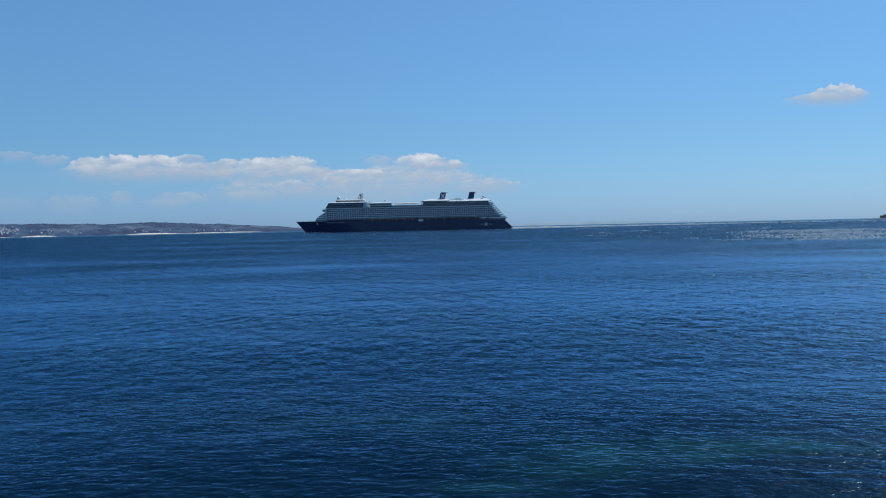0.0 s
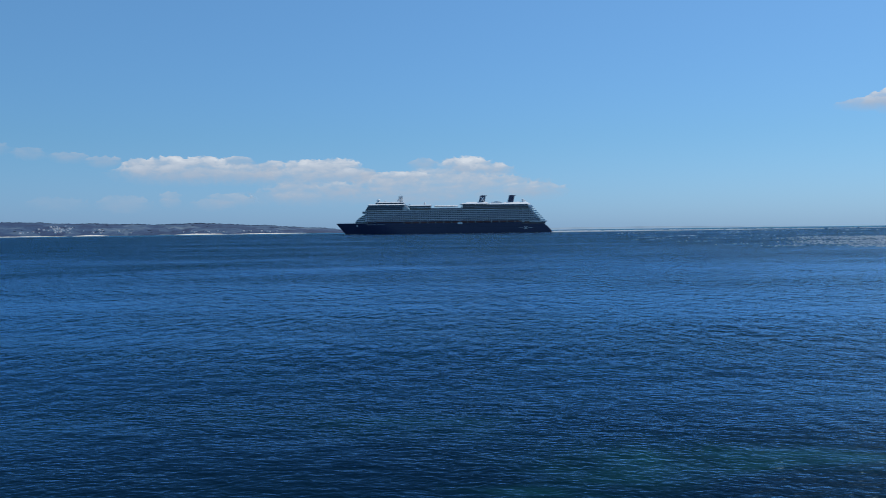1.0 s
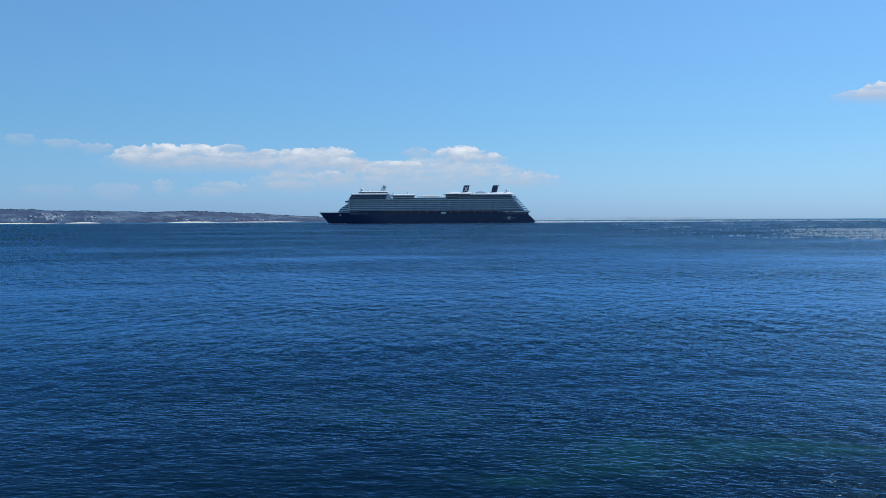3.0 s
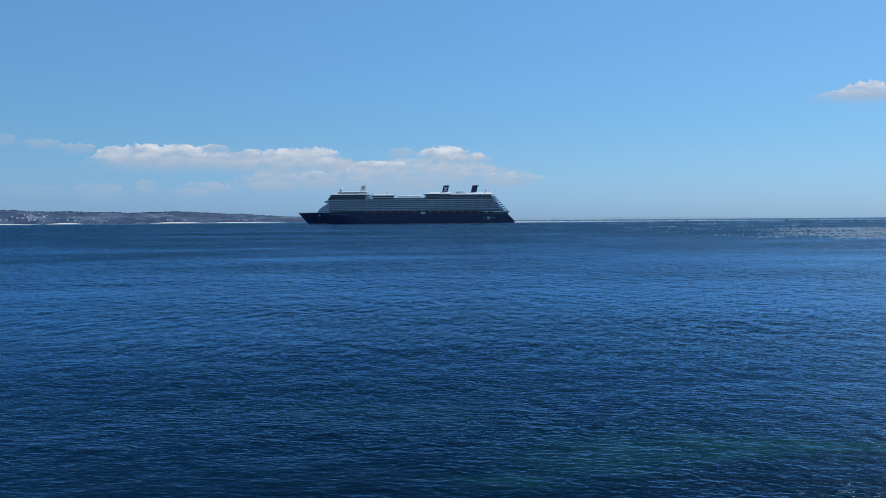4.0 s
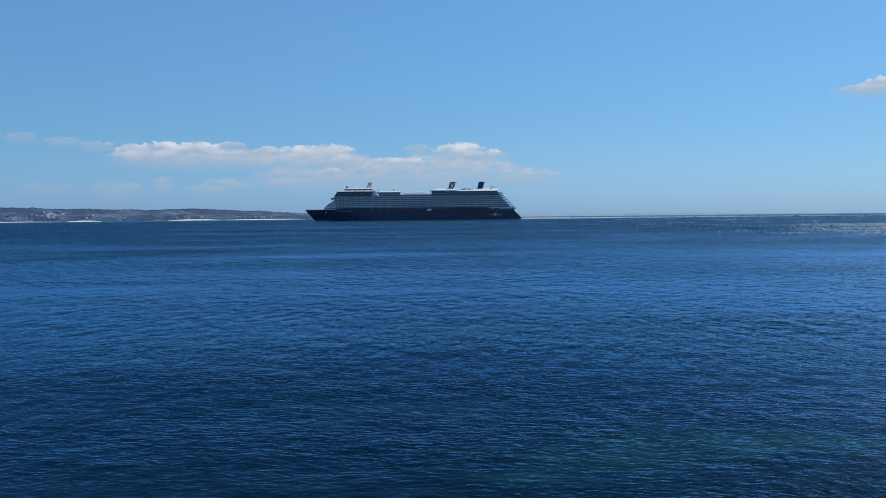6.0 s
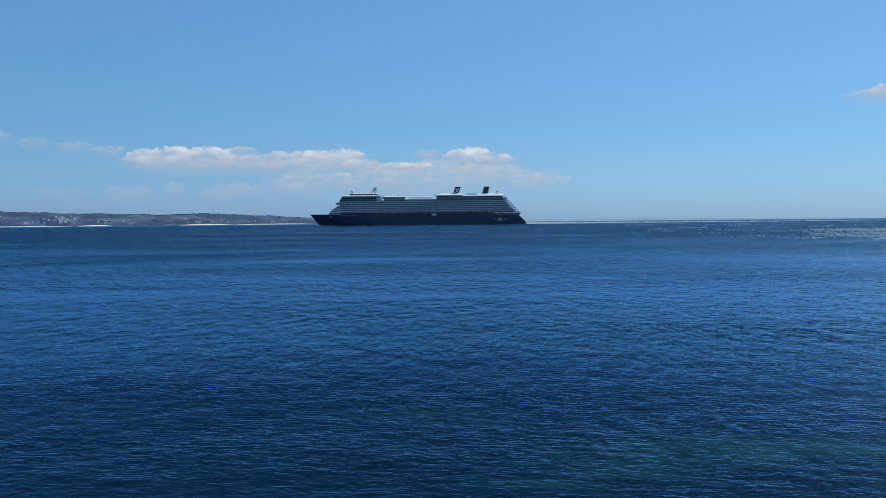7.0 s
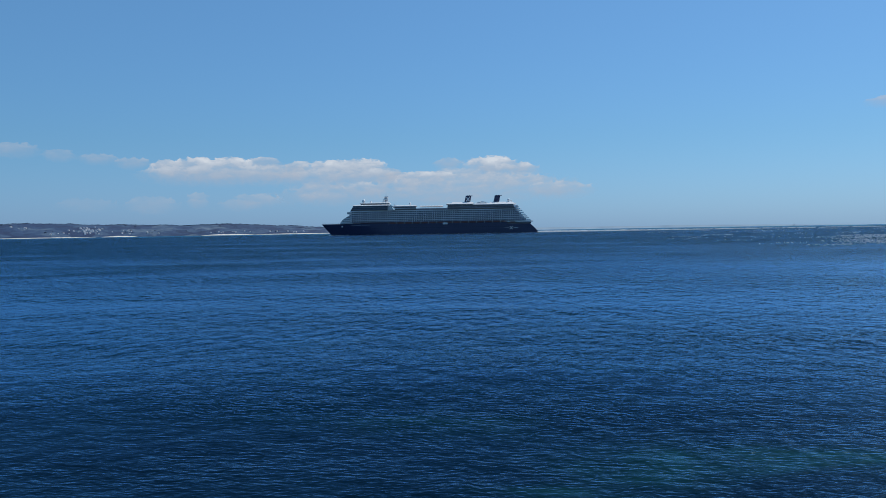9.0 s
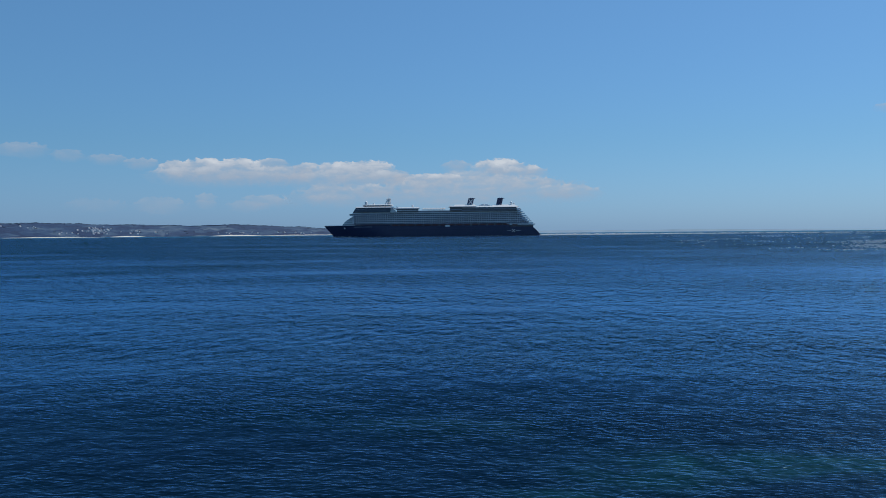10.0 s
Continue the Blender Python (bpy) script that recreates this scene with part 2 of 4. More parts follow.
def foam_material():
    """White bubbles: they scatter light and let some of it through from behind."""
    n = Nodes("sea_foam")
    col = n.ramp(n.noise(n.coords(), 1.5, 4), [(0.35, (0.75, 0.80, 0.83)), (0.65, (0.92, 0.93, 0.94))])
    a, b = n.add("ShaderNodeBsdfDiffuse"), n.add("ShaderNodeBsdfTranslucent")
    mix = n.add("ShaderNodeMixShader", Fac=0.5)
    n.link(col, a.inputs[0])
    n.link(col, b.inputs[0])
    n.link(a.outputs[0], mix.inputs[1])
    n.link(b.outputs[0], mix.inputs[2])
    n.link(mix.outputs[0], n.out.inputs[0])
    n.tree.nodes.remove(n.bsdf)
    return n.mat


WATER, SEABED, CLOUD, HILL, HAZE_GLOW = water_material(), seabed_material(), cloud_material(), hill_material(), haze_land_material()
# navy, grey, cabin and glass tones include a slight lift of blue sea haze
NAVY = paint("navy_hull_paint", (0.028, 0.033, 0.080), 0.35)
WHITE = paint("white_ship_paint", (0.78, 0.78, 0.77), 0.4, wear=0.05)
GREY = paint("grey_deck_paint", (0.29, 0.31, 0.37), 0.6)
CABIN = paint("cabin_wall_paint", (0.60, 0.60, 0.66), 0.5)
DECKING = paint("teak_deck", (0.30, 0.21, 0.13), 0.7)
GLASS = glass_dark("dark_tinted_glass", (0.024, 0.034, 0.052))
RAILGLASS = glass_dark("balcony_rail_glass", (0.17, 0.20, 0.27))
MAROON = paint("dark_promenade_paint", (0.14, 0.085, 0.10), 0.6)
ORANGE = paint("orange_lifeboat_plastic", (0.18, 0.06, 0.045), 0.5)
RUST = paint("dull_orange_boat_plastic", (0.14, 0.06, 0.06), 0.5)
FOAM = foam_material()
SAND = paint("beach_sand", (0.74, 0.69, 0.61), 0.9, size=0.05)
# foliage shifted to blue, the same distance haze mixed into its colour
TREES = paint("far_tree_foliage", (0.038, 0.064, 0.10), 0.9, wear=0.15, size=0.08)
PLASTER = paint("white_house_plaster", (0.84, 0.84, 0.84), 0.8)
TILE = paint("clay_roof_tiles", (0.56, 0.53, 0.52), 0.8)
STONE = paint("old_fort_stone", (0.24, 0.21, 0.17), 0.9)
ROCK = paint("shore_rock", (0.10, 0.085, 0.06), 0.9, wear=0.3, size=1.2)


# ---- mesh helpers ----
def mesh_of(name, verts, faces, mat, smooth=False):
    me = bpy.data.meshes.new(name)
    me.from_pydata([tuple(v) for v in verts], [], faces)
    me.materials.append(mat)
    me.validate()
    if smooth:
        me.shade_smooth()
    me.update()
    return me


def part(name, bm, mat, parent, label="", smooth=False):
    """Links a bmesh as one mesh object under a thing or a part."""
    bmesh.ops.recalc_face_normals(bm, faces=bm.faces[:])
    me = bpy.data.meshes.new(name)
    bm.to_mesh(me)
    bm.free()
    me.materials.append(mat)
    if smooth:
        me.shade_smooth()
    ob = new(name, me)
    ob.parent = parent
    if label:
        tagged(ob, label)
    return ob


def blank(*boxes):
    bm = bmesh.new()
    for b in boxes:
        add_box(bm, *b)
    return bm


def add_box(bm, x0, x1, y0, y1, z0, z1, slope_front=0.0, slope_back=0.0, inset=0.0):
    """A box; slopes pull its upper edge back from the fore end (+x) or the aft end (-x)."""
    lo = [(x0, y0, z0), (x1, y0, z0), (x1, y1, z0), (x0, y1, z0)]
    hi = [(x0 + slope_back, y0 + inset, z1), (x1 - slope_front, y0 + inset, z1),
          (x1 - slope_front, y1 - inset, z1), (x0 + slope_back, y1 - inset, z1)]
    v = [bm.verts.new(p) for p in lo + hi]
    for f in ((3, 2, 1, 0), (4, 5, 6, 7), (0, 1, 5, 4), (1, 2, 6, 5), (2, 3, 7, 6), (3, 0, 4, 7)):
        bm.faces.new([v[i] for i in f])


def bevelled(bm, width):
    bmesh.ops.bevel(bm, geom=bm.edges[:], offset=width, segments=1, affect="EDGES", clamp_overlap=True)
    return bm


def slab_roof(x0, x1, y, z0, z1, lip=0.35):
    """A roof slab with an upright lip and sides that slope in to a flat top."""
    bm = bmesh.new()
    zm = z0 + (z1 - z0) * lip
    add_box(bm, x0, x1, -y, y, z0, zm)
    run = (z1 - zm) * 2.2
    add_box(bm, x0, x1, -y, y, zm + 0.003, z1, run * 0.6, run * 0.6, run)
    return bm


def ball(x, y, z, r, squash=1.0):
    bm = bmesh.new()
    bmesh.ops.create_icosphere(bm, subdivisions=2, radius=r)
    for v in bm.verts:
        v.co = Vector((v.co.x + x, v.co.y + y, v.co.z * squash + z))
    return bm


def bar(bm, a, b, r):
    """A thin square bar from a to b."""
    a, b = Vector(a), Vector(b)
    q = (b - a).to_track_quat("Z", "Y")
    u, w = q @ Vector((r, 0, 0)), q @ Vector((0, r, 0))
    v = [bm.verts.new(p) for p in (a - u - w, a + u - w, a + u + w, a - u + w, b - u - w, b + u - w, b + u + w, b - u + w)]
    for f in ((3, 2, 1, 0), (4, 5, 6, 7), (0, 1, 5, 4), (1, 2, 6, 5), (2, 3, 7, 6), (3, 0, 4, 7)):
        bm.faces.new([v[i] for i in f])


def polar(az, r, z):
    """A place from degrees to the left of straight ahead, metres away and height."""
    return (-r * math.sin(radians(az)), r * math.cos(radians(az)), z)


# ---- the sea ----
def wave_field(x, y, cell):
    """Height of many crossing wind waves at arrays of places; waves finer than the mesh are left out."""
    rng = random.Random(4)
    h = np.zeros_like(x)
    for k in range(96):
        length = (0.26 * 3.0 ** (k / 65) if k < 66 else 0.8 * 8.0 ** ((k - 66) / 29)) * rng.uniform(0.9, 1.1)
        heading, phase = radians(rng.gauss(84, 30)), rng.uniform(0, 6.2832)
        wave = 6.2832 / length
        steep = 0.0062 if k < 66 else 0.0055 * (0.8 / length) ** 0.4
        fade = np.clip((length / cell - 3.0) / 3.0, 0, 1)
        h += steep / wave * fade * np.sin(wave * (x * math.cos(heading) + y * math.sin(heading)) + phase)
    # a low swell rolling in under the ripples
    for length, heading, phase, steep in ((19.0, 97, 2.1, 0.008), (15.0, 90, 0.4, 0.007), (24.0, 101, 4.0, 0.009), (11.5, 82, 1.2, 0.004), (33.0, 94, 5.1, 0.008)):
        wave = 6.2832 / length
        h += steep / wave * np.clip((length / cell - 3.0) / 3.0, 0, 1) * np.sin(wave * (x * math.cos(radians(heading)) + y * math.sin(radians(heading))) + phase)
    return h


def make_sea():
    """One sheet to the horizon, finer towards the shore, with real waves near by."""
    angles = [float(a) for a in np.arange(-36, 36.01, 0.27)] + [float(a) for a in np.arange(40, 321, 8.0)]
    radii = [1.5, 3.0, 5.0, 7.5, 10.0]
    while radii[-1] < 330:
        radii.append(radii[-1] * (1.0036 if radii[-1] < 45 else 1.006))
    radii += [420, 560, 800, 1200, 1800, 2600, 3600, 5200, 7000]
    n = len(angles)
    rr, aa = np.meshgrid(np.array(radii), np.radians(np.array(angles)), indexing="ij")
    x, y = rr * np.sin(aa), rr * np.cos(aa)
    z = wave_field(x, y, np.where(rr < 45, np.maximum(rr, 10) * 0.0042, rr * 0.006)) * np.clip((330 - rr) / 150, 0, 1) * np.clip((rr - 5) / 5, 0, 1)
    verts = [(0, 0, 0)] + np.stack([x, y, z], -1).reshape(-1, 3).tolist()
    faces = [(0, 1 + (j + 1) % n, 1 + j) for j in range(n)]
    for i in range(len(radii) - 1):
        for j in range(n):
            a, b = 1 + i * n + j, 1 + i * n + (j + 1) % n
            faces.append((a, b, b + n, a + n))
    ob = new("water", mesh_of("water", verts, faces, WATER, True))
    return tagged(ob, "deep blue rippled sea water under a clear sky", "sea", kind="structure")


water = make_sea()


def bed_depth(x, y):
    return -1.6 - max(0.0, y - 14) * 0.045 + 0.55 * noise.noise(Vector((x * 0.13, y * 0.13, 3)))


# pale sand between the weed: x, y, half width, half depth, cover
SAND_SPOTS = ((6.9, 27.0, 4.0, 2.8, 0.85), (2.5, 23.2, 2.0, 1.1, 0.7), (11.8, 25.5, 3.0, 2.2, 0.9), (-4.6, 17.8, 1.1, 0.6, 0.8), (4.0, 18.0, 1.2, 0.5, 0.8),
              (-1.0, 33.0, 5.0, 2.5, 0.35), (0.5, 18.2, 0.8, 0.4, 0.5))


def make_seabed():
    verts, faces = [], []
    xs = [-7000, -1500, -300, -80] + [0.5 * k for k in range(-80, 81)] + [80, 300, 1500, 7000]
    ys = [-7000, -1000, -100, -20] + [0.5 * k for k in range(0, 121)] + [100, 300, 1500, 7000]
    sandy = []
    for y in ys:
        for x in xs:
            near = abs(x) <= 80 and -20 <= y <= 100
            verts.append((x, y, max(-7, bed_depth(x, y)) if near else -7))
            sand = sum(a * math.exp(-((x - px) / w) ** 2 - ((y - py) / d) ** 2) for px, py, w, d, a in SAND_SPOTS)
            sandy.append(max(0.0, sand * (1 + 0.9 * noise.fractal(Vector((x * 0.45, y * 0.45, 1)), 0.9, 2.0, 4)) - 0.08))
    w = len(xs)
    for j in range(len(ys) - 1):
        for i in range(w - 1):
            faces.append((j * w + i, j * w + i + 1, (j + 1) * w + i + 1, (j + 1) * w + i))
    me = mesh_of("ground", verts, faces, SEABED, True)
    me.attributes.new("sand", "FLOAT", "POINT").data.foreach_set("value", sandy)
    ob = new("ground", me)
    return tagged(ob, "dark weedy seabed with pale green sand patches under water", "seabed", kind="structure")


make_seabed()


# ---- the far shore: a long wooded hill with beach and houses ----
SHORE = 4150.0
RIDGE = ((40, 0.80), (26.5, 0.79), (23.6, 0.76), (23.0, 0.68), (20.5, 0.67), (19.2, 0.62), (17.3, 0.58),
         (14.4, 0.63), (11.3, 0.48), (8.5, 0.32), (7.0, 0.22), (5.0, 0.08), (3.0, 0.0))


def ridge_height(az):
    el = np.interp(-az, [-a for a, _ in RIDGE], [e for _, e in RIDGE])
    h = 4600 * math.tan(radians(float(el))) + EYE
    return h + min(1, h / 30) * (4.0 * noise.noise(Vector((az * 0.9, 0, 7))) + 2.2 * noise.noise(Vector((az * 4.0, 0, 2))))


def hill_height(az, s):
    """Height of the hillside, s running from the shore (0) to the ridge (1) and down behind it."""
    top = ridge_height(az)
    rise = min(1.0, s) ** 0.75 if s <= 1 else 1 - 0.5 * (s - 1)
    bumpy = 5.0 * noise.noise(Vector((az * 2.2, s * 4.0, 1.0))) * min(1, s * 3) * max(0.0, 1 - s) * 2
    return max(-0.5, 1.5 * min(1, s * 20) + (top - 1.5) * rise + bumpy - (2.0 if s <= 0 else 0))


def make_hills():
    verts, faces = [], []
    azs = np.arange(3.0, 40.01, 0.1)
    ss = [0, 0.04, 0.1, 0.2, 0.3, 0.4, 0.5, 0.6, 0.7, 0.8, 0.9, 0.95, 1.0, 1.1, 1.3, 1.7]
    for az in azs:
        for s in ss:
            verts.append(polar(az, SHORE + 450 * s, hill_height(az, s)))
    w = len(ss)
    for i in range(len(azs) - 1):
        for j in range(w - 1):
            a = i * w + j
            faces.append((a, a + 1, a + w + 1, a + w))
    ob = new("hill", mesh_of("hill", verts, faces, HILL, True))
    return tagged(ob, "long low hill across the water, dry scrub and dark woods with blue haze painted in", "hill", kind="structure")


make_hills()


def make_beach(az0, az1, height):
    verts, faces = [], []
    azs = np.arange(az0, az1 + 0.01, 0.08)
    for i, az in enumerate(azs):
        e = min(1, 3 * min(i, len(azs) - 1 - i) / len(azs) + 0.08) * (0.8 + 0.4 * noise.noise(Vector((az * 5, 1, 1))))
        for r, z in ((-14, -0.4), (0, height * e), (18, height * e + 0.3), (30, -0.4)):
            verts.append(polar(az, SHORE + r, z))
    for i in range(len(azs) - 1):
        for j in range(3):
            a = i * 4 + j
            faces.append((a, a + 1, a + 5, a + 4))
    ob = new("beach", mesh_of("beach", verts, faces, SAND, True))
    tagged(ob, "pale sandy beach at the foot of the far hill", "beach", kind="structure")


for az0, az1, height in ((19.9, 21.9, 5.0), (13.0, 16.2, 5.5), (8.0, 13.2, 3.2), (22.2, 28.0, 2.8)):
    make_beach(az0, az1, height)


def make_woods():
    """Tree clumps along the ridge and on the slope, as one uneven mass."""
    rng = random.Random(5)
    bm = bmesh.new()
    for _ in range(1100):
        az = rng.uniform(6.5, 34)
        on_ridge = rng.random() < 0.62
        s = rng.uniform(0.94, 1.02) if on_ridge else rng.uniform(0.08, 0.9)
        if not on_ridge and (az < 9 or noise.noise(Vector((az * 0.8, s * 2, 9))) < 0.2):
            continue
        r = rng.uniform(1.6, 4.2) * (0.6 if on_ridge else 0.9)
        x, y, z = polar(az, SHORE + 450 * s, hill_height(az, s) + r * 0.35)
        got = bmesh.ops.create_icosphere(bm, subdivisions=1, radius=r)
        for v in got["verts"]:
            k = 1 + 0.35 * rng.uniform(-1, 1)
            v.co = Vector((x + v.co.x * 1.7 * k, y + v.co.y * k, z + v.co.z * (0.8 if on_ridge else 0.4) * k))
    me = bpy.data.meshes.new("woods")
    bm.to_mesh(me)
    bm.free()
    me.materials.append(TREES)
    tagged(new("woods", me), "dark trees and bushes scattered over the far hill", "woods", kind="stuff")


make_woods()


def make_house():
    """A plain plastered house with a hipped tile roof, door and windows."""
    house = new("house")
    part("wall", blank((-4.2, 4.2, -3.4, 3.4, -4, 4.6)), PLASTER, house)
    roof = bmesh.new()
    add_box(roof, -4.5, 4.5, -3.7, 3.7, 4.62, 6.2, 2.9, 2.9, 3.3)
    part("roof", roof, TILE, house, "clay tile roof")
    for x in (-2.6, 0.0, 2.6):
        for z in (1.0, 3.0):
            if x == 0.0 and z == 1.0:
                part("door", blank((-0.5, 0.5, -3.48, -3.38, 0, 2.1)), GREY, house)
            else:
                part("window", blank((x - 0.5, x + 0.5, -3.46, -3.38, z, z + 1.1)), GLASS, house)
    return tagged(house, "small white plastered house with a clay tile roof on the hillside", "house", "houses on the far shore")


def place_houses():
    rng = random.Random(11)
    first = make_house()
    spots = []
    for az, spread, s, s_spread, count in ((22.5, 0.6, 0.35, 0.18, 44), (26.0, 0.5, 0.5, 0.06, 6), (24.2, 0.5, 0.15, 0.04, 5),
                                           (20.4, 0.6, 0.2, 0.05, 8), (19.0, 0.8, 0.12, 0.04, 3), (14.6, 1.2, 0.12, 0.04, 9),
                                           (10.9, 0.9, 0.12, 0.05, 6), (28.4, 0.7, 0.3, 0.1, 6)):
        for _ in range(count):
            spots.append((rng.gauss(az, spread * 0.6), max(0.07, rng.gauss(s, s_spread))))
    for i, (az, s) in enumerate(spots):
        x, y, z = polar(az, SHORE + 450 * s, hill_height(az, s) + 0.5)
        m = pose(x, y, z, 0, 0, az + rng.uniform(-30, 60)) @ Matrix.Scale(rng.uniform(0.55, 1.0), 4)
        if i == 0:
            first.matrix_basis = m
        else:
            copy_thing(first, m)


place_houses()


def make_far_land():
    """Low land behind the ship's wake, its haze painted as an even blue glow."""
    verts, faces = [], []
    azs = np.arange(-24.0, 4.01, 0.2)
    for az in azs:
        fade = min(1, (az + 24) / 9) * min(1, (4.4 - az) / 3)
        h = (12.5 + 2.5 * noise.noise(Vector((az * 0.5, 3, 3)))) * max(0, fade)
        for r, z in ((4880, -1), (4900, h * 0.8), (4925, h), (4960, -1)):
            verts.append(polar(az, r, z))
    for i in range(len(azs) - 1):
        for j in range(3):
            a = i * 4 + j
            faces.append((a, a + 1, a + 5, a + 4))
    tagged(new("backdrop", mesh_of("backdrop", verts, faces, HAZE_GLOW, True)), "faint low coast on the horizon with its blue haze painted as a glow", "far coast", kind="structure")


make_far_land()


# ---- clouds ----
def smooth(a, b, v):
    u = np.clip((v - a) / (b - a), 0, 1)
    return u * u * (3 - 2 * u)


def make_cloud(puffs, label, far=4800.0, ragged=0.48):
    """A bank of fair-weather cloud: overlapping puffs with knobbly tops painted sunlit and bases that melt into the
    haze.
    A puff: degrees to the left, degrees up, half width, half height, thickness."""
    step = 0.05
    a0, a1 = min(p[0] - p[2] * 1.5 for p in puffs) - 0.3, max(p[0] + p[2] * 1.5 for p in puffs) + 0.3
    e0, e1 = min(p[1] - p[3] * 2.2 for p in puffs) - 0.2, max(p[1] + p[3] * 1.5 for p in puffs) + 0.2
    azs, els = np.arange(a0, a1, step), np.arange(e0, e1, step)
    aa, ee = np.meshgrid(azs, els, indexing="ij")
    knob, wisp = np.zeros_like(aa), np.zeros_like(aa)
    for i, az in enumerate(azs):
        for j, el in enumerate(els):
            v = Vector((az * 1.9, el * 2.6, 5.0))
            knob[i, j] = noise.turbulence(v, 4, True) - 0.55
            wisp[i, j] = noise.fractal(Vector((az * 0.8, el * 2.4, 9.0)), 0.8, 2.0, 4)
    gap, lit = np.ones_like(aa), np.zeros_like(aa)
    for pa, pe, w, h, thick in puffs:
        up = (ee - pe) / np.where(ee > pe, h, h * 1.5)
        side = np.abs((aa - pa) / w)
        q = np.sqrt(side ** 2.2 + np.abs(up) ** 2) + ragged * knob * np.where(up > 0, 1.0, 0.6)
        firm = np.where(up > 0, smooth(1.18, 0.74, q), smooth(1.45, 0.25, q))
        share = thick * firm
        lit = np.maximum(lit, thick ** 1.5 * smooth(-0.8, 0.75, up) * smooth(1.3, 0.95, q) * (0.75 + 0.5 * wisp))
        gap *= 1 - np.clip(share, 0, 0.97)
    dens = np.clip((1 - gap) * (1 + 0.45 * wisp), 0, 1)
    grid = -np.ones(aa.shape, dtype=int)
    keep = dens > 0.012
    grid[keep] = np.arange(keep.sum())
    r = far - 90 * dens[keep]
    az, el = np.radians(aa[keep]), np.radians(ee[keep])
    verts = np.stack([-r * np.sin(az), r * np.cos(az), EYE + far * np.tan(el)], -1)
    c = np.stack([grid[:-1, :-1], grid[:-1, 1:], grid[1:, 1:], grid[1:, :-1]], -1).reshape(-1, 4)
    faces = c[(c >= 0).all(1)]
    me = bpy.data.meshes.new("cloud")
    me.from_pydata(verts.tolist(), [], faces.tolist())
    me.attributes.new("thickness", "FLOAT", "POINT").data.foreach_set("value", dens[keep])
    me.attributes.new("crown", "FLOAT", "POINT").data.foreach_set("value", np.clip(lit[keep], 0, 1))
    me.materials.append(CLOUD)
    me.shade_smooth()
    me.update()
    return tagged(new("cloud", me), label, "cloud", "fair-weather clouds")


WISP = "thin faint wisp of white cloud low in the sky"
for puff in ((26.6, 5.05, 1.3, 0.30, 0.42), (24.09, 4.77, 0.8, 0.24, 0.40), (21.95, 4.60, 0.9, 0.23, 0.52), (20.05, 4.38, 0.85, 0.24, 0.55),
             (19.02, 1.92, 1.34, 0.36, 0.36), (16.37, 2.32, 0.55, 0.24, 0.45), (16.38, 1.95, 0.55, 0.20, 0.3), (12.75, 2.14, 1.2, 0.30, 0.5),
             (13.94, 1.84, 1.0, 0.26, 0.34), (10.70, 2.23, 1.3, 0.32, 0.2), (22.65, 1.93, 1.43, 0.29, 0.2)):
    make_cloud([puff], WISP, 4780, 0.8)
make_cloud([(18.19, 4.07, 0.88, 0.40, 0.90), (16.43, 4.13, 1.34, 0.51, 1.00), (14.45, 4.11, 1.28, 0.52, 1.00), (15.72, 3.71, 3.46, 0.44, 0.70),
            (12.43, 4.31, 1.02, 0.34, 0.70), (12.44, 3.67, 2.04, 0.41, 0.62), (11.2, 3.80, 1.4, 0.40, 0.60)], "long white cumulus bank with a flat grey base", 4800)
make_cloud([(10.21, 4.02, 0.84, 0.38, 0.90), (8.14, 3.98, 1.52, 0.45, 0.95), (6.33, 3.98, 1.43, 0.53, 1.00), (4.91, 3.60, 0.96, 0.34, 0.80),
            (7.77, 3.45, 3.63, 0.49, 0.62), (8.91, 2.70, 1.32, 0.42, 0.40), (6.26, 2.69, 1.15, 0.34, 0.70), (8.73, 2.20, 1.42, 0.30, 0.40),
            (7.40, 2.50, 3.44, 0.50, 0.40)], "white cumulus bank with ragged grey lower puffs", 4830)
make_cloud([(4.14, 3.50, 0.77, 0.19, 0.90), (2.32, 3.35, 1.64, 0.34, 0.85), (0.86, 4.22, 0.87, 0.31, 0.55), (-1.83, 4.04, 1.54, 0.51, 1.00),
            (-3.46, 3.82, 1.24, 0.34, 0.85), (-2.01, 3.16, 1.82, 0.34, 0.60), (-4.51, 3.16, 0.76, 0.23, 0.50), (-6.12, 2.53, 1.80, 0.38, 0.62),
            (-0.86, 2.79, 5.55, 0.69, 0.56), (0.40, 3.50, 1.5, 0.34, 0.60), (3.30, 3.00, 2.2, 0.42, 0.50), (1.85, 2.37, 3.85, 0.50, 0.40)], "pale cumulus bank thinning out behind the ship", 4860)
make_cloud([(-26.57, 7.14, 1.1, 0.46, 1.00), (-25.21, 6.92, 1.3, 0.26, 0.70), (-27.36, 6.96, 0.9, 0.32, 0.80)], "single small white cloud high over the sea", 4700)


# ---- the fort with its lighthouse, far out on a bank ----
def lathe(bm, rings, sides=20, x=0.0, y=0.0):
    loops = [[bm.verts.new((x + r * math.cos(6.2832 * k / sides), y + r * math.sin(6.2832 * k / sides), z)) for k in range(sides)] for r, z in rings]
    for a, b in zip(loops, loops[1:]):
        for k in range(sides):
            bm.faces.new((a[k], a[(k + 1) % sides], b[(k + 1) % sides], b[k]))
    bm.faces.new(loops[0][::-1])
    bm.faces.new(loops[-1])
    return bm


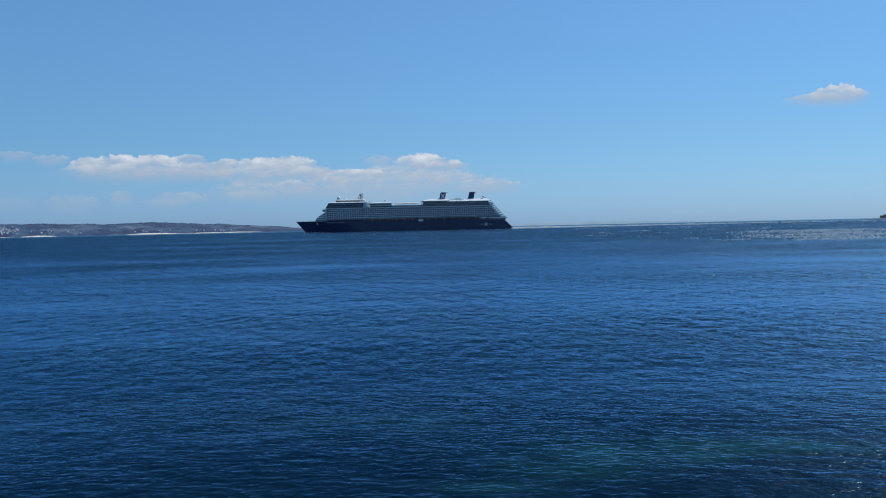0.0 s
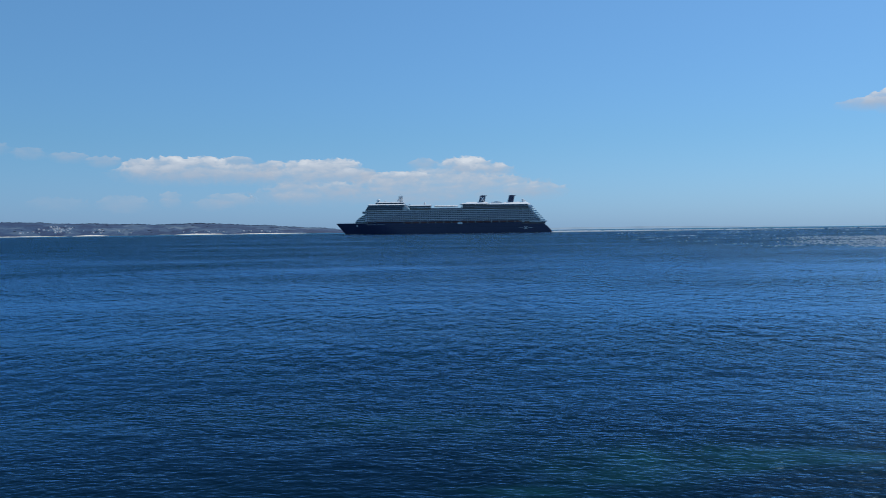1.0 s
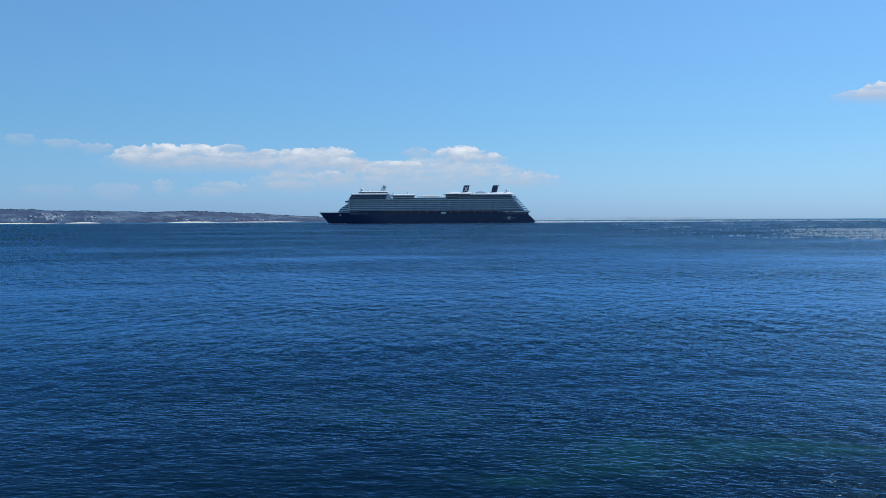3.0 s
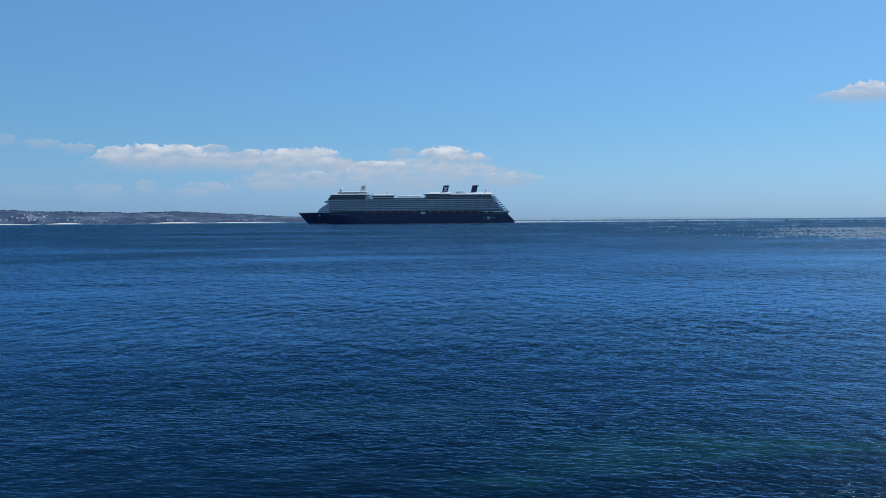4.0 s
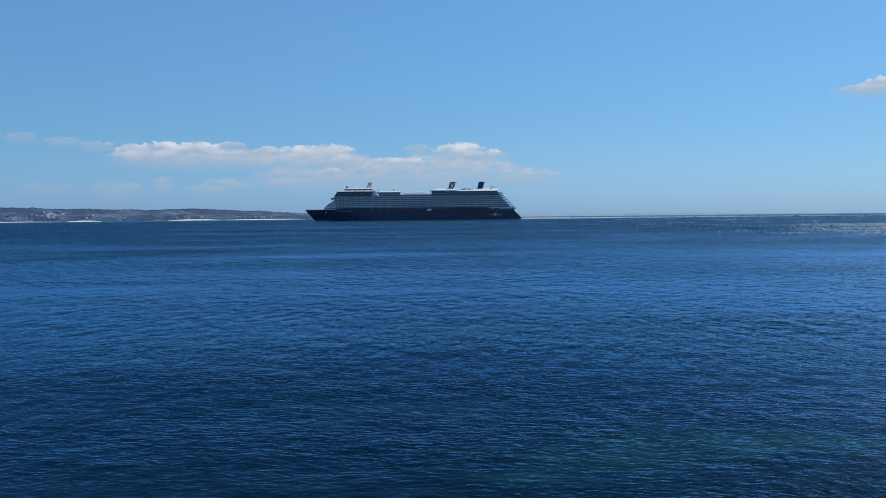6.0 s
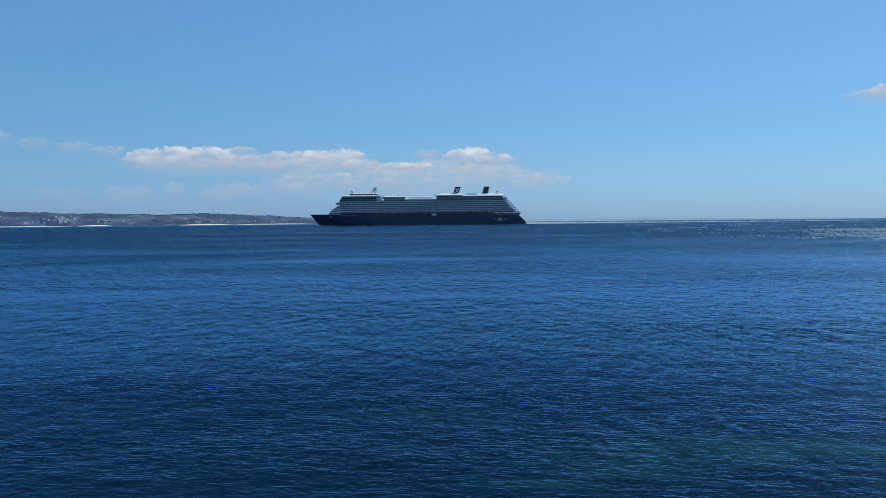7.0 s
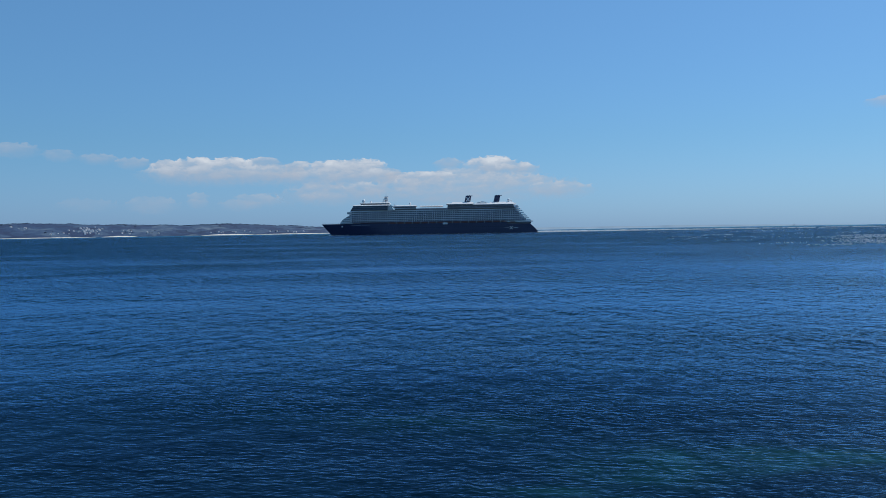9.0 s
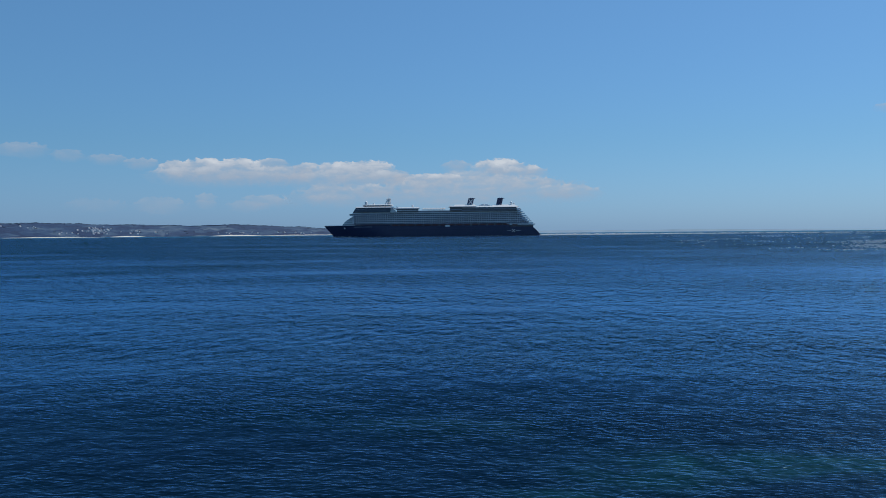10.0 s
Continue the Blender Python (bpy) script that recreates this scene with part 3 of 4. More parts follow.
def make_fort():
    fort = new("lighthouse_fort")
    fort.matrix_basis = pose(*polar(-29.15, 3500, 0))
    rock = bmesh.new()
    lathe(rock, [(46, -2), (38, 1.2), (24, 2.0)], 24)
    for v in rock.verts:
        v.co.x *= 1.5
        v.co.z += 0.5 * noise.noise(v.co * 0.2)
    part("rocky_bank", rock, ROCK, fort)
    part("rampart", lathe(bmesh.new(), [(24, 1.0), (22.5, 9.5), (23, 9.6), (23, 10.8), (20, 10.8), (20, 9.0)], 28), STONE, fort)
    part("quarters", bevelled(blank((-9, 9, -9, 9, 8.8, 14.0)), 0.2), STONE, fort)
    tower = part("tower", lathe(bmesh.new(), [(3.6, 8.0), (3.0, 22.0), (3.9, 22.2), (3.9, 23.0), (1.7, 23.0)], 16), STONE, fort)
    part("lantern", lathe(bmesh.new(), [(1.6, 23.0), (1.6, 25.2)], 12), GLASS, tower, "dark glass lantern room")
    part("lantern_roof", lathe(bmesh.new(), [(1.9, 25.2), (1.3, 26.2), (0.1, 27.0)], 12), STONE, tower)
    return tagged(fort, "round stone fort with a lighthouse tower on a low bank", "fort")


make_fort()


# ---- the cruise ship: bow along +x, port side +y, waterline z = 0 ----
ship = new("cruise_ship")
tagged(ship, "large cruise ship with navy hull, white superstructure and two funnels", "cruise ship")


def stem_x(z):
    return 144.0 + 14.5 * max(0, z) / 16.5


def stern_x(z):
    return -157.0 + 11.0 * max(0, min(1, (z - 1.5) / 11.3)) ** 1.2


def half_beam(x, z):
    """Half breadth of the hull at a place along it and a height."""
    run = max(0.0, min(1.0, (x - 55 - 1.6 * z) / (stem_x(z) - 55 - 1.6 * z)))
    aft = max(0.0, min(1.0, (-110 - x) / 50))
    return max(0.05, 18.4 * (1 - run ** 2.1) * (1 - 0.12 * aft ** 2))


def hull_shell(levels, x_from=None):
    bm = bmesh.new()
    cols = 64
    grid = {}
    for side in (1, -1):
        for i, z in enumerate(levels):
            a = stern_x(z) if x_from is None else x_from
            b = stem_x(z)
            for j in range(cols + 1):
                u = j / cols
                x = a + (b - a) * (1 - (1 - u) ** 1.25)
                grid[side, i, j] = bm.verts.new((x, side * half_beam(x, z), z))
        for i in range(len(levels) - 1):
            for j in range(cols):
                q = [grid[side, i, j], grid[side, i, j + 1], grid[side, i + 1, j + 1], grid[side, i + 1, j]]
                bm.faces.new(q if side > 0 else q[::-1])
    top = len(levels) - 1
    for j in range(cols):
        bm.faces.new((grid[1, top, j], grid[1, top, j + 1], grid[-1, top, j + 1], grid[-1, top, j]))
    for i in range(top):
        bm.faces.new((grid[1, i, 0], grid[1, i + 1, 0], grid[-1, i + 1, 0], grid[-1, i, 0]))
        bm.faces.new((grid[1, i, cols], grid[-1, i, cols], grid[-1, i + 1, cols], grid[1, i + 1, cols]))
    return bm


def make_hull():
    hull = part("hull", hull_shell([-3, 0, 2, 4, 6, 8, 10, 12.8]), NAVY, ship, "navy blue steel hull")
    part("forecastle", hull_shell([12.82, 14.6, 16.4], 58.0), NAVY, ship, "raised navy bow")
    for side in (1, -1):
        part("bulwark", blank((-112, 62, side * 18.3 - 0.12, side * 18.3 + 0.12, 12.79, 15.3)), NAVY, hull, "navy bulwark below the boats")
    for side in (1, -1):
        rail = bmesh.new()
        for k in range(30):
            x0, x1 = 100 + k * 1.9, 100 + (k + 1) * 1.9
            a = (x0, side * half_beam(x0, 16.4) * 0.97, 17.2)
            b = (x1, side * half_beam(x1, 16.4) * 0.97, 17.2)
            bar(rail, a, b, 0.08)
            bar(rail, a, (a[0], a[1], 16.4), 0.06)
        part("bow_rail", rail, WHITE, ship)
    for side in (1, -1):
        y = side * 18.46
        mark = bmesh.new()
        for s in (1, -1):
            bar(mark, (-118 - 2.3, y, 7.2 - s * 2.3), (-118 + 2.3, y, 7.2 + s * 2.3), 0.42)
        part("hull_mark", mark, WHITE, hull, "white crossed bars")
        line = blank((-128, -121.5, y - 0.06, y + 0.06, 6.95, 7.4), (-114.5, -108.5, y - 0.06, y + 0.06, 7.0, 7.35))
        part("hull_line", line, WHITE, hull, "thin white line")
        bars = bmesh.new()
        for k in range(17):
            if k != 9:
                x = 113 - 1.55 * k
                yy = side * (half_beam(x, 14.4) + 0.05)
                add_box(bars, x - 0.45, x + 0.45, yy - 0.08, yy + 0.08, 13.7, 14.9)
        part("name_bars", bars, GREY, hull, "row of small pale bars")
        part("anchor_pocket", ball(127.5, side * half_beam(127.5, 12.5), 12.6, 1.3), WHITE, hull, "pale anchor recess")
        ports = bmesh.new()
        for k in range(70):
            x = 86 - 2.9 * k
            add_box(ports, x - 0.4, x + 0.4, side * half_beam(x, 9) - 0.03, side * half_beam(x, 9) + 0.05, 9.0, 9.9)
        tagged(part("porthole_row", ports, GLASS, hull), kind="stuff")


def make_decks():
    """Cabin decks: slabs, walls, window bands, balcony dividers and rails, deck by deck."""
    part("promenade_wall", blank((-138, 112, -15.2, 15.2, 12.8, 18.0)), MAROON, ship, "shaded promenade wall behind the boats")
    for k in range(6):
        z = 18.0 + 2.7 * k
        aft = -145.6 + (z - 17.5) * 0.90
        fore = 115.0
        deck = part("deck", blank((aft, fore + 1.0, -18.3, 18.3, z - 0.2, z + 0.2)), WHITE if k else MAROON, ship, "pale deck edge" if k else "dark deck edge over the boats")
        part("cabin_wall", blank((aft + 5, fore, -16.4, 16.4, z + 0.2, z + 2.5)), CABIN, deck)
        count = int((fore - aft - 9) / 3.25)
        glass, split, rail = bmesh.new(), bmesh.new(), bmesh.new()
        for c in range(count):
            x = fore - 3.2 - c * 3.25
            for side in (1, -1):
                y = side * 16.42
                add_box(glass, x - 1.15, x + 1.15, y - 0.05, y + 0.05, z + 0.25, z + 2.25)
                a, b = sorted((side * 16.4, side * 18.2))
                add_box(split, x + 1.5, x + 1.78, a, b, z + 0.2, z + 2.5)
                add_box(rail, x - 1.55, x + 1.5, side * 18.2 - 0.04, side * 18.2 + 0.04, z + 0.2, z + 1.25)
        part("stern_rail", blank((aft + 0.1, aft + 0.25, -17.6, 17.6, z + 0.2, z + 1.3)), WHITE, deck, "white stern parapet")
        tagged(part("window_band", glass, GLASS, deck, "dark balcony doors"), kind="stuff")
        tagged(part("dividers", split, WHITE, deck), kind="stuff")
        tagged(part("balcony_rail", rail, RAILGLASS, deck, "tinted glass rail"), kind="stuff")
    part("sheer_band", slab_roof(-133, 116, 19.0, 33.9, 35.0, 0.3), WHITE, ship, "white band under the upper deck")
    part("upper_deck", blank((-131, 114, -18.2, 18.2, 35.02, 35.3)), DECKING, ship)
    front = ((130.5, 16.4), (129.2, 19.2), (126.8, 22.0), (123.2, 24.8), (118.6, 27.6), (114.0, 30.4))
    for k, ((x1, z), (x2, _z)) in enumerate(zip(front, front[1:])):
        lean, w = (x1 - x2) / 2.8, 15.5 - k * 0.4
        shell = bmesh.new()
        add_box(shell, 112, x1, -w, w, z, z + 2.5, lean * 2.5, 0.0, 0.3)
        tier = part("front_tier", bevelled(shell, 0.25), WHITE, ship, "white front tier sloping back")
        pane = bmesh.new()
        add_box(pane, 113, x1 - lean * 0.9 + 0.06, -w - 0.06, w + 0.06, z + 0.9, z + 1.8, lean * 0.9, 0.0, 0.1)
        part("tier_windows", pane, GLASS, tier)
        part("tier_deck", blank((113, x2 + 0.55, -w - 0.4, w + 0.4, z + 2.5, z + 2.8)), WHITE, tier)
    wing = part("bridge", blank((113, 119.5, -20.5, 20.5, 30.6, 33.4)), WHITE, ship, "white bridge with wings")
    part("bridge_windows", blank((112.9, 119.56, -20.56, 20.56, 31.5, 32.7)), GLASS, wing)


def make_upper_works():
    front = bmesh.new()
    add_box(front, 61, 115, -17.2, 17.2, 35.3, 42.0, 4.5, 0.0, 0.8)
    block = part("observation_lounge", front, GLASS, ship, "dark glazed lounge block with sloped front")
    for z in (37.4, 39.7):
        part("glass_band_edge", blank((61, 115.2 - (z - 35.3) * 0.62, -17.25, 17.25, z, z + 0.28)), GREY, block)
    part("lounge_roof", slab_roof(58, 111.5, 17.2, 42.0, 43.7), WHITE, ship, "white overhanging roof")
    mid = part("sports_house", blank((60, 100, -11, 11, 43.2, 45.8)), GLASS, ship)
    part("sports_roof", slab_roof(57, 101.5, 12, 45.6, 47.0), WHITE, mid)
    for x, y, z, r, base in ((96, 7, 49.3, 2.5, 46.7), (28.5, 6, 44.6, 1.7, 42.2), (86, -6, 48.3, 1.5, 46.7), (-116, 5, 48.0, 2.0, 45.4), (-121, -5, 47.4, 1.3, 45.4)):
        dome = part("satellite_dome", ball(x, y, z, r), WHITE, ship, "white radar dome", True)
        part("dome_stand", lathe(bmesh.new(), [(r * 0.5, base), (r * 0.42, z - r * 0.7)], 10, x, y), WHITE, dome)
    mast = bmesh.new()
    for y in (-2.2, 2.2):
        bar(mast, (69.0, y, 46.6), (64.8, y, 56.0), 0.42)
        bar(mast, (63.6, y, 46.6), (61.0, y, 56.0), 0.42)
        for q in range(5):
            u = q / 4
            bar(mast, (69.0 - 4.2 * u, y, 46.6 + 9.4 * u), (63.6 - 2.6 * u, y, 46.6 + 9.4 * u), 0.25)
        bar(mast, (69, y, 46.6), (61.6, y, 53.5), 0.2)
    for z, x in ((50.5, 65.6), (54.5, 64.0)):
        add_box(mast, x - 3, x + 3, -4.5, 4.5, z, z + 0.5)
    add_box(mast, 60.5, 65.5, -0.9, 0.9, 47, 55.5)
    tower = part("radar_mast", mast, WHITE, ship, "white lattice radar mast")
    part("antenna", blank((63.3, 63.5, -0.1, 0.1, 56, 60.0)), WHITE, tower)
    stairs = bmesh.new()
    for y in (-14, 14):
        bar(stairs, (60, y, 44.5), (48, y, 37.0), 0.55)
        bar(stairs, (52, y, 43.5), (44, y, 38.5), 0.45)
        bar(stairs, (60, y, 41.0), (50, y, 41.0), 0.4)
    part("stair_tower", stairs, WHITE, ship, "white outside stairs")
    ramp_house = bmesh.new()
    add_box(ramp_house, 51.2, 61.5, -13.4, 13.4, 35.3, 42.1, 0.0, 6.0, 0.0)
    part("stair_house", ramp_house, WHITE, ship, "white sloping stair house")
    low = part("pool_house", blank((20, 51, -16.0, 16.0, 35.3, 40.6)), GLASS, ship, "dark glazed pool house")
    part("pool_house_roof", slab_roof(18.5, 53, 16.6, 40.4, 42.4), WHITE, low)
    part("pool_house_band", blank((19.9, 51.1, -16.1, 16.1, 37.6, 38.4)), WHITE, low)
    for y in (17.5, -17.8):
        part("pool_windbreak", blank((-26, 20, y, y + 0.3, 35.3, 37.3)), RAILGLASS, ship, "glass windbreak along the pool deck")
    for k in range(8):
        x = 12 - k * 4.2
        canopy = bmesh.new()
        add_box(canopy, x - 1.9, x + 1.9, -15.8, 15.8, 40.0, 41.4, 0.4, 0.4, 2.6)
        frame_part = part("canopy", canopy, WHITE, ship, "white pool deck canopy")
        for dx, y in ((-1.6, -15), (-1.6, 15), (1.6, -15), (1.6, 15)):
            part("canopy_post", blank((x + dx - 0.15, x + dx + 0.15, y - 0.15, y + 0.15, 35.3, 40.3)), WHITE, frame_part)
    aft_box = part("grill_house", blank((-43.5, -26, -16.6, 16.6, 35.3, 42.6)), GLASS, ship, "dark glazed house before the funnel")
    part("grill_band", blank((-43.6, -25.9, -16.7, 16.7, 38.2, 38.8)), GREY, aft_box)
    part("grill_roof", slab_roof(-64, -24.5, 16.9, 42.4, 44.0), WHITE, aft_box)
    part("funnel_deck", slab_roof(-65, -31, 11, 43.6, 45.9, 0.1), WHITE, ship)
    after = bmesh.new()
    add_box(after, -124, -43.5, -16.8, 16.8, 35.3, 41.4, 0, 2.5, 0)
    house = part("after_house", after, GLASS, ship, "dark glazed after house")
    for z in (36.9, 39.0):
        part("after_band", blank((-123.2, -43.6, -16.95, 16.95, z, z + 0.45)), GREY, house)
    part("after_roof", slab_roof(-126, -64.5, 17.4, 41.3, 43.1), WHITE, house)
    part("lawn_house", slab_roof(-124, -87, 12, 42.8, 45.4, 0.1), WHITE, house)
    for x0, x1 in ((-86, -68),):
        vault = bmesh.new()
        loops = []
        for q in range(11):
            a = math.pi * q / 10
            xx, zz = (x0 + x1) / 2 - 9 * math.cos(a), 42.8 + 3.6 * math.sin(a)
            loops.append((vault.verts.new((xx, -9, zz)), vault.verts.new((xx, 9, zz))))
        for a, b in zip(loops, loops[1:]):
            vault.faces.new((a[0], b[0], b[1], a[1]))
        vault.faces.new([p[0] for p in loops][::-1])
        vault.faces.new([p[1] for p in loops])
        part("vaulted_skylight", vault, WHITE, ship, "white vaulted roof")


def make_funnel(x, crossed):
    bm = bmesh.new()
    sides, loops = 20, []
    for u in (0.0, 0.25, 0.5, 0.75, 0.92, 1.0):
        lean, z = -2.4 * u, 43.6 + 11.2 * u
        loops.append([bm.verts.new((x + lean + 4.4 * (1 - 0.07 * u) * math.copysign(abs(math.cos(t)) ** 0.7, math.cos(t)),
                                    3.6 * math.copysign(abs(math.sin(t)) ** 0.7, math.sin(t)),
                                    z + 0.09 * u * 4.4 * math.cos(t))) for t in [6.2832 * k / sides for k in range(sides)]])
    for a, b in zip(loops, loops[1:]):
        for k in range(sides):
            bm.faces.new((a[k], a[(k + 1) % sides], b[(k + 1) % sides], b[k]))
    bm.faces.new(loops[-1])
    funnel = part("funnel", bm, NAVY, ship, "navy blue funnel leaning aft")
    fin = bmesh.new()
    add_box(fin, x - 8.8, x + 1.2, -3.0, 3.0, 54.6, 55.3, 0.6, 1.4, 0.6)
    part("smoke_fin", fin, NAVY, funnel)
    for dx in (-1.5, 1.2):
        part("exhaust_pipe", lathe(bmesh.new(), [(0.7, 54.2), (0.7, 55.9)], 10, x - 2.6 + dx, 0), GREY, funnel)
    for side in (1, -1):
        y = side * 3.72
        mark = bmesh.new()
        for s in (1, -1):
            bar(mark, (x - 1.0 - 2.5 * s, y, 46.8), (x - 1.6 + 2.5 * s, y, 53.2), 0.62)
        if not crossed:
            continue
        part("funnel_mark", mark, WHITE, funnel, "white crossed bars")


def make_lifeboats():
    for side in (1, -1):
        for k in range(16):
            x = 54.0 - 11.6 * k
            y = side * 17.1
            bm = bmesh.new()
            add_box(bm, x - 4.4, x + 4.4, y - 1.5, y + 1.5, 14.9, 16.0)
            for v in bm.verts:
                if v.co.z < 15.5:
                    v.co.x = x + (v.co.x - x) * 0.8
                    v.co.y = y + (v.co.y - y) * 0.5
                    v.co.z -= 0.5
            boat = part("lifeboat", bevelled(bm, 0.25), RUST, ship, "dull orange lifeboat in its davits")
            top = bmesh.new()
            add_box(top, x - 4.2, x + 4.2, y - 1.4, y + 1.4, 16.02, 17.5, 0.9, 0.9, 0.5)
            part("boat_cover", bevelled(top, 0.2), ORANGE, boat, "orange boat cover")
            dav = bmesh.new()
            add_box(dav, x + 5.6, x + 6.0, side * 17.3 - 1.2, side * 17.3 + 1.2, 15.2, 18.6)
            part("davit", dav, WHITE, ship)
    part("tender", bevelled(blank((-25.5, -18.5, 18.5, 19.6, 13.4, 16.2)), 0.4), WHITE, ship, "white tender boat")


def make_stern():
    part("stern_gallery", blank((-147.0, -112, -17.8, 17.8, 12.82, 15.6)), GLASS, ship, "dark glazed stern gallery")
    part("stern_shelf", bevelled(blank((-149.5, -108, -18.3, 18.3, 15.6, 17.4)), 0.3), WHITE, ship, "white stern shelf")
    for k in range(8):
        z = 18.0 + 2.7 * k
        x = -145.6 + (z - 17.5) * 0.90
        for side in (1, -1):
            fin = bmesh.new()
            a, b = sorted((side * 17.3, side * 18.5))
            add_box(fin, x - 1.8, x + 5.5, a, b, z - 0.4, z + 1.15, 0, 0.9)
            part("stern_step", fin, WHITE, ship, "white stepped balcony end")
    part("stern_step_wall", blank((-128.5, -118, -16.5, 16.5, 35.3, 39.8)), CABIN, ship)


make_hull()
make_decks()
make_upper_works()
make_funnel(-55.2, True)
make_funnel(-98.0, False)
make_lifeboats()
make_stern()


# ---- foam ----
def make_wake():
    """Broken white water trailing from the stern, and a little at the bow."""
    rng = random.Random(3)
    bm = bmesh.new()
    for _ in range(1300):
        d = rng.uniform(0, 1) ** 1.9 * 650
        x = -158 - d
        y = rng.gauss(0, 7 + 0.02 * d)
        r = rng.uniform(0.6, 1.9) * (1.05 - 0.75 * d / 650)
        add_clump(bm, rng, x, y, r, 1.15)
    for _ in range(60):
        x = rng.uniform(120, 147)
        add_clump(bm, rng, x, (half_beam(x, 0) + rng.uniform(0, 2)) * rng.choice((1, -1)), rng.uniform(0.4, 1.0), 0.9)
    for _ in range(150):
        x = rng.uniform(-150, 130)
        add_clump(bm, rng, x, (half_beam(x, 0) + rng.uniform(0.2, 2)) * rng.choice((1, -1)), rng.uniform(0.2, 0.5), 0.7)
    me = bpy.data.meshes.new("wake")
    bm.to_mesh(me)
    bm.free()
    me.materials.append(FOAM)
    return tagged(new("wake", me), "broken white foam of the ship's wake on the water", "wake", kind="stuff")


def add_clump(bm, rng, x, y, r, tall, long=1.0):
    """A low irregular lump of foam."""
    n = 7
    base = [bm.verts.new((x + r * 2.6 * long * math.cos(6.2832 * k / n) * rng.uniform(0.7, 1.3), y + r * 2.4 * math.sin(6.2832 * k / n) * rng.uniform(0.7, 1.3), -0.2)) for k in range(n)]
    crown = [bm.verts.new(((v.co.x - x) * 0.18 + x, (v.co.y - y) * 0.18 + y, r * tall * rng.uniform(0.5, 1.0))) for v in base]
    for k in range(n):
        bm.faces.new((base[k], base[(k + 1) % n], crown[(k + 1) % n], crown[k]))
    bm.faces.new(crown)


wake = make_wake()


def make_glitter_caps():
    rng = random.Random(8)
    bm = bmesh.new()
    # sparse crests, most of them white lumps standing in for sun glints
    for c in range(70):
        az0, r0 = rng.uniform(-40, -12), rng.uniform(240, 1100)
        for _ in range(rng.randint(4, 22)):
            az, r = rng.gauss(az0, 0.5), r0 * (1 + rng.gauss(0, 0.02))
            if az < -11 or r < 1000:
                x, y, _z = polar(az, r, 0)
                add_clump(bm, rng, x, y, rng.uniform(0.04, 0.12) * (0.5 + r / 700), 1.7, 1.4)
    # a dense field of foam lumps added in place of distant sun glitter
    for c in range(240):
        az0, r0 = rng.gauss(-26.5, 2.5), rng.uniform(215, 420)
        for _ in range(rng.randint(8, 26)):
            x, y, _z = polar(rng.gauss(az0, 0.6), r0 * (1 + rng.gauss(0, 0.012)), 0)
            add_clump(bm, rng, x, y, rng.uniform(0.04, 0.12) * (0.5 + r0 / 700), 1.6, 2.6)
    me = bpy.data.meshes.new("whitecaps")
    bm.to_mesh(me)
    bm.free()
    me.materials.append(FOAM)
    return tagged(new("whitecaps", me), "small scattered white wave crests and sun glitter shaped as foam on the sea", "whitecaps", kind="stuff")


whitecaps = make_glitter_caps()


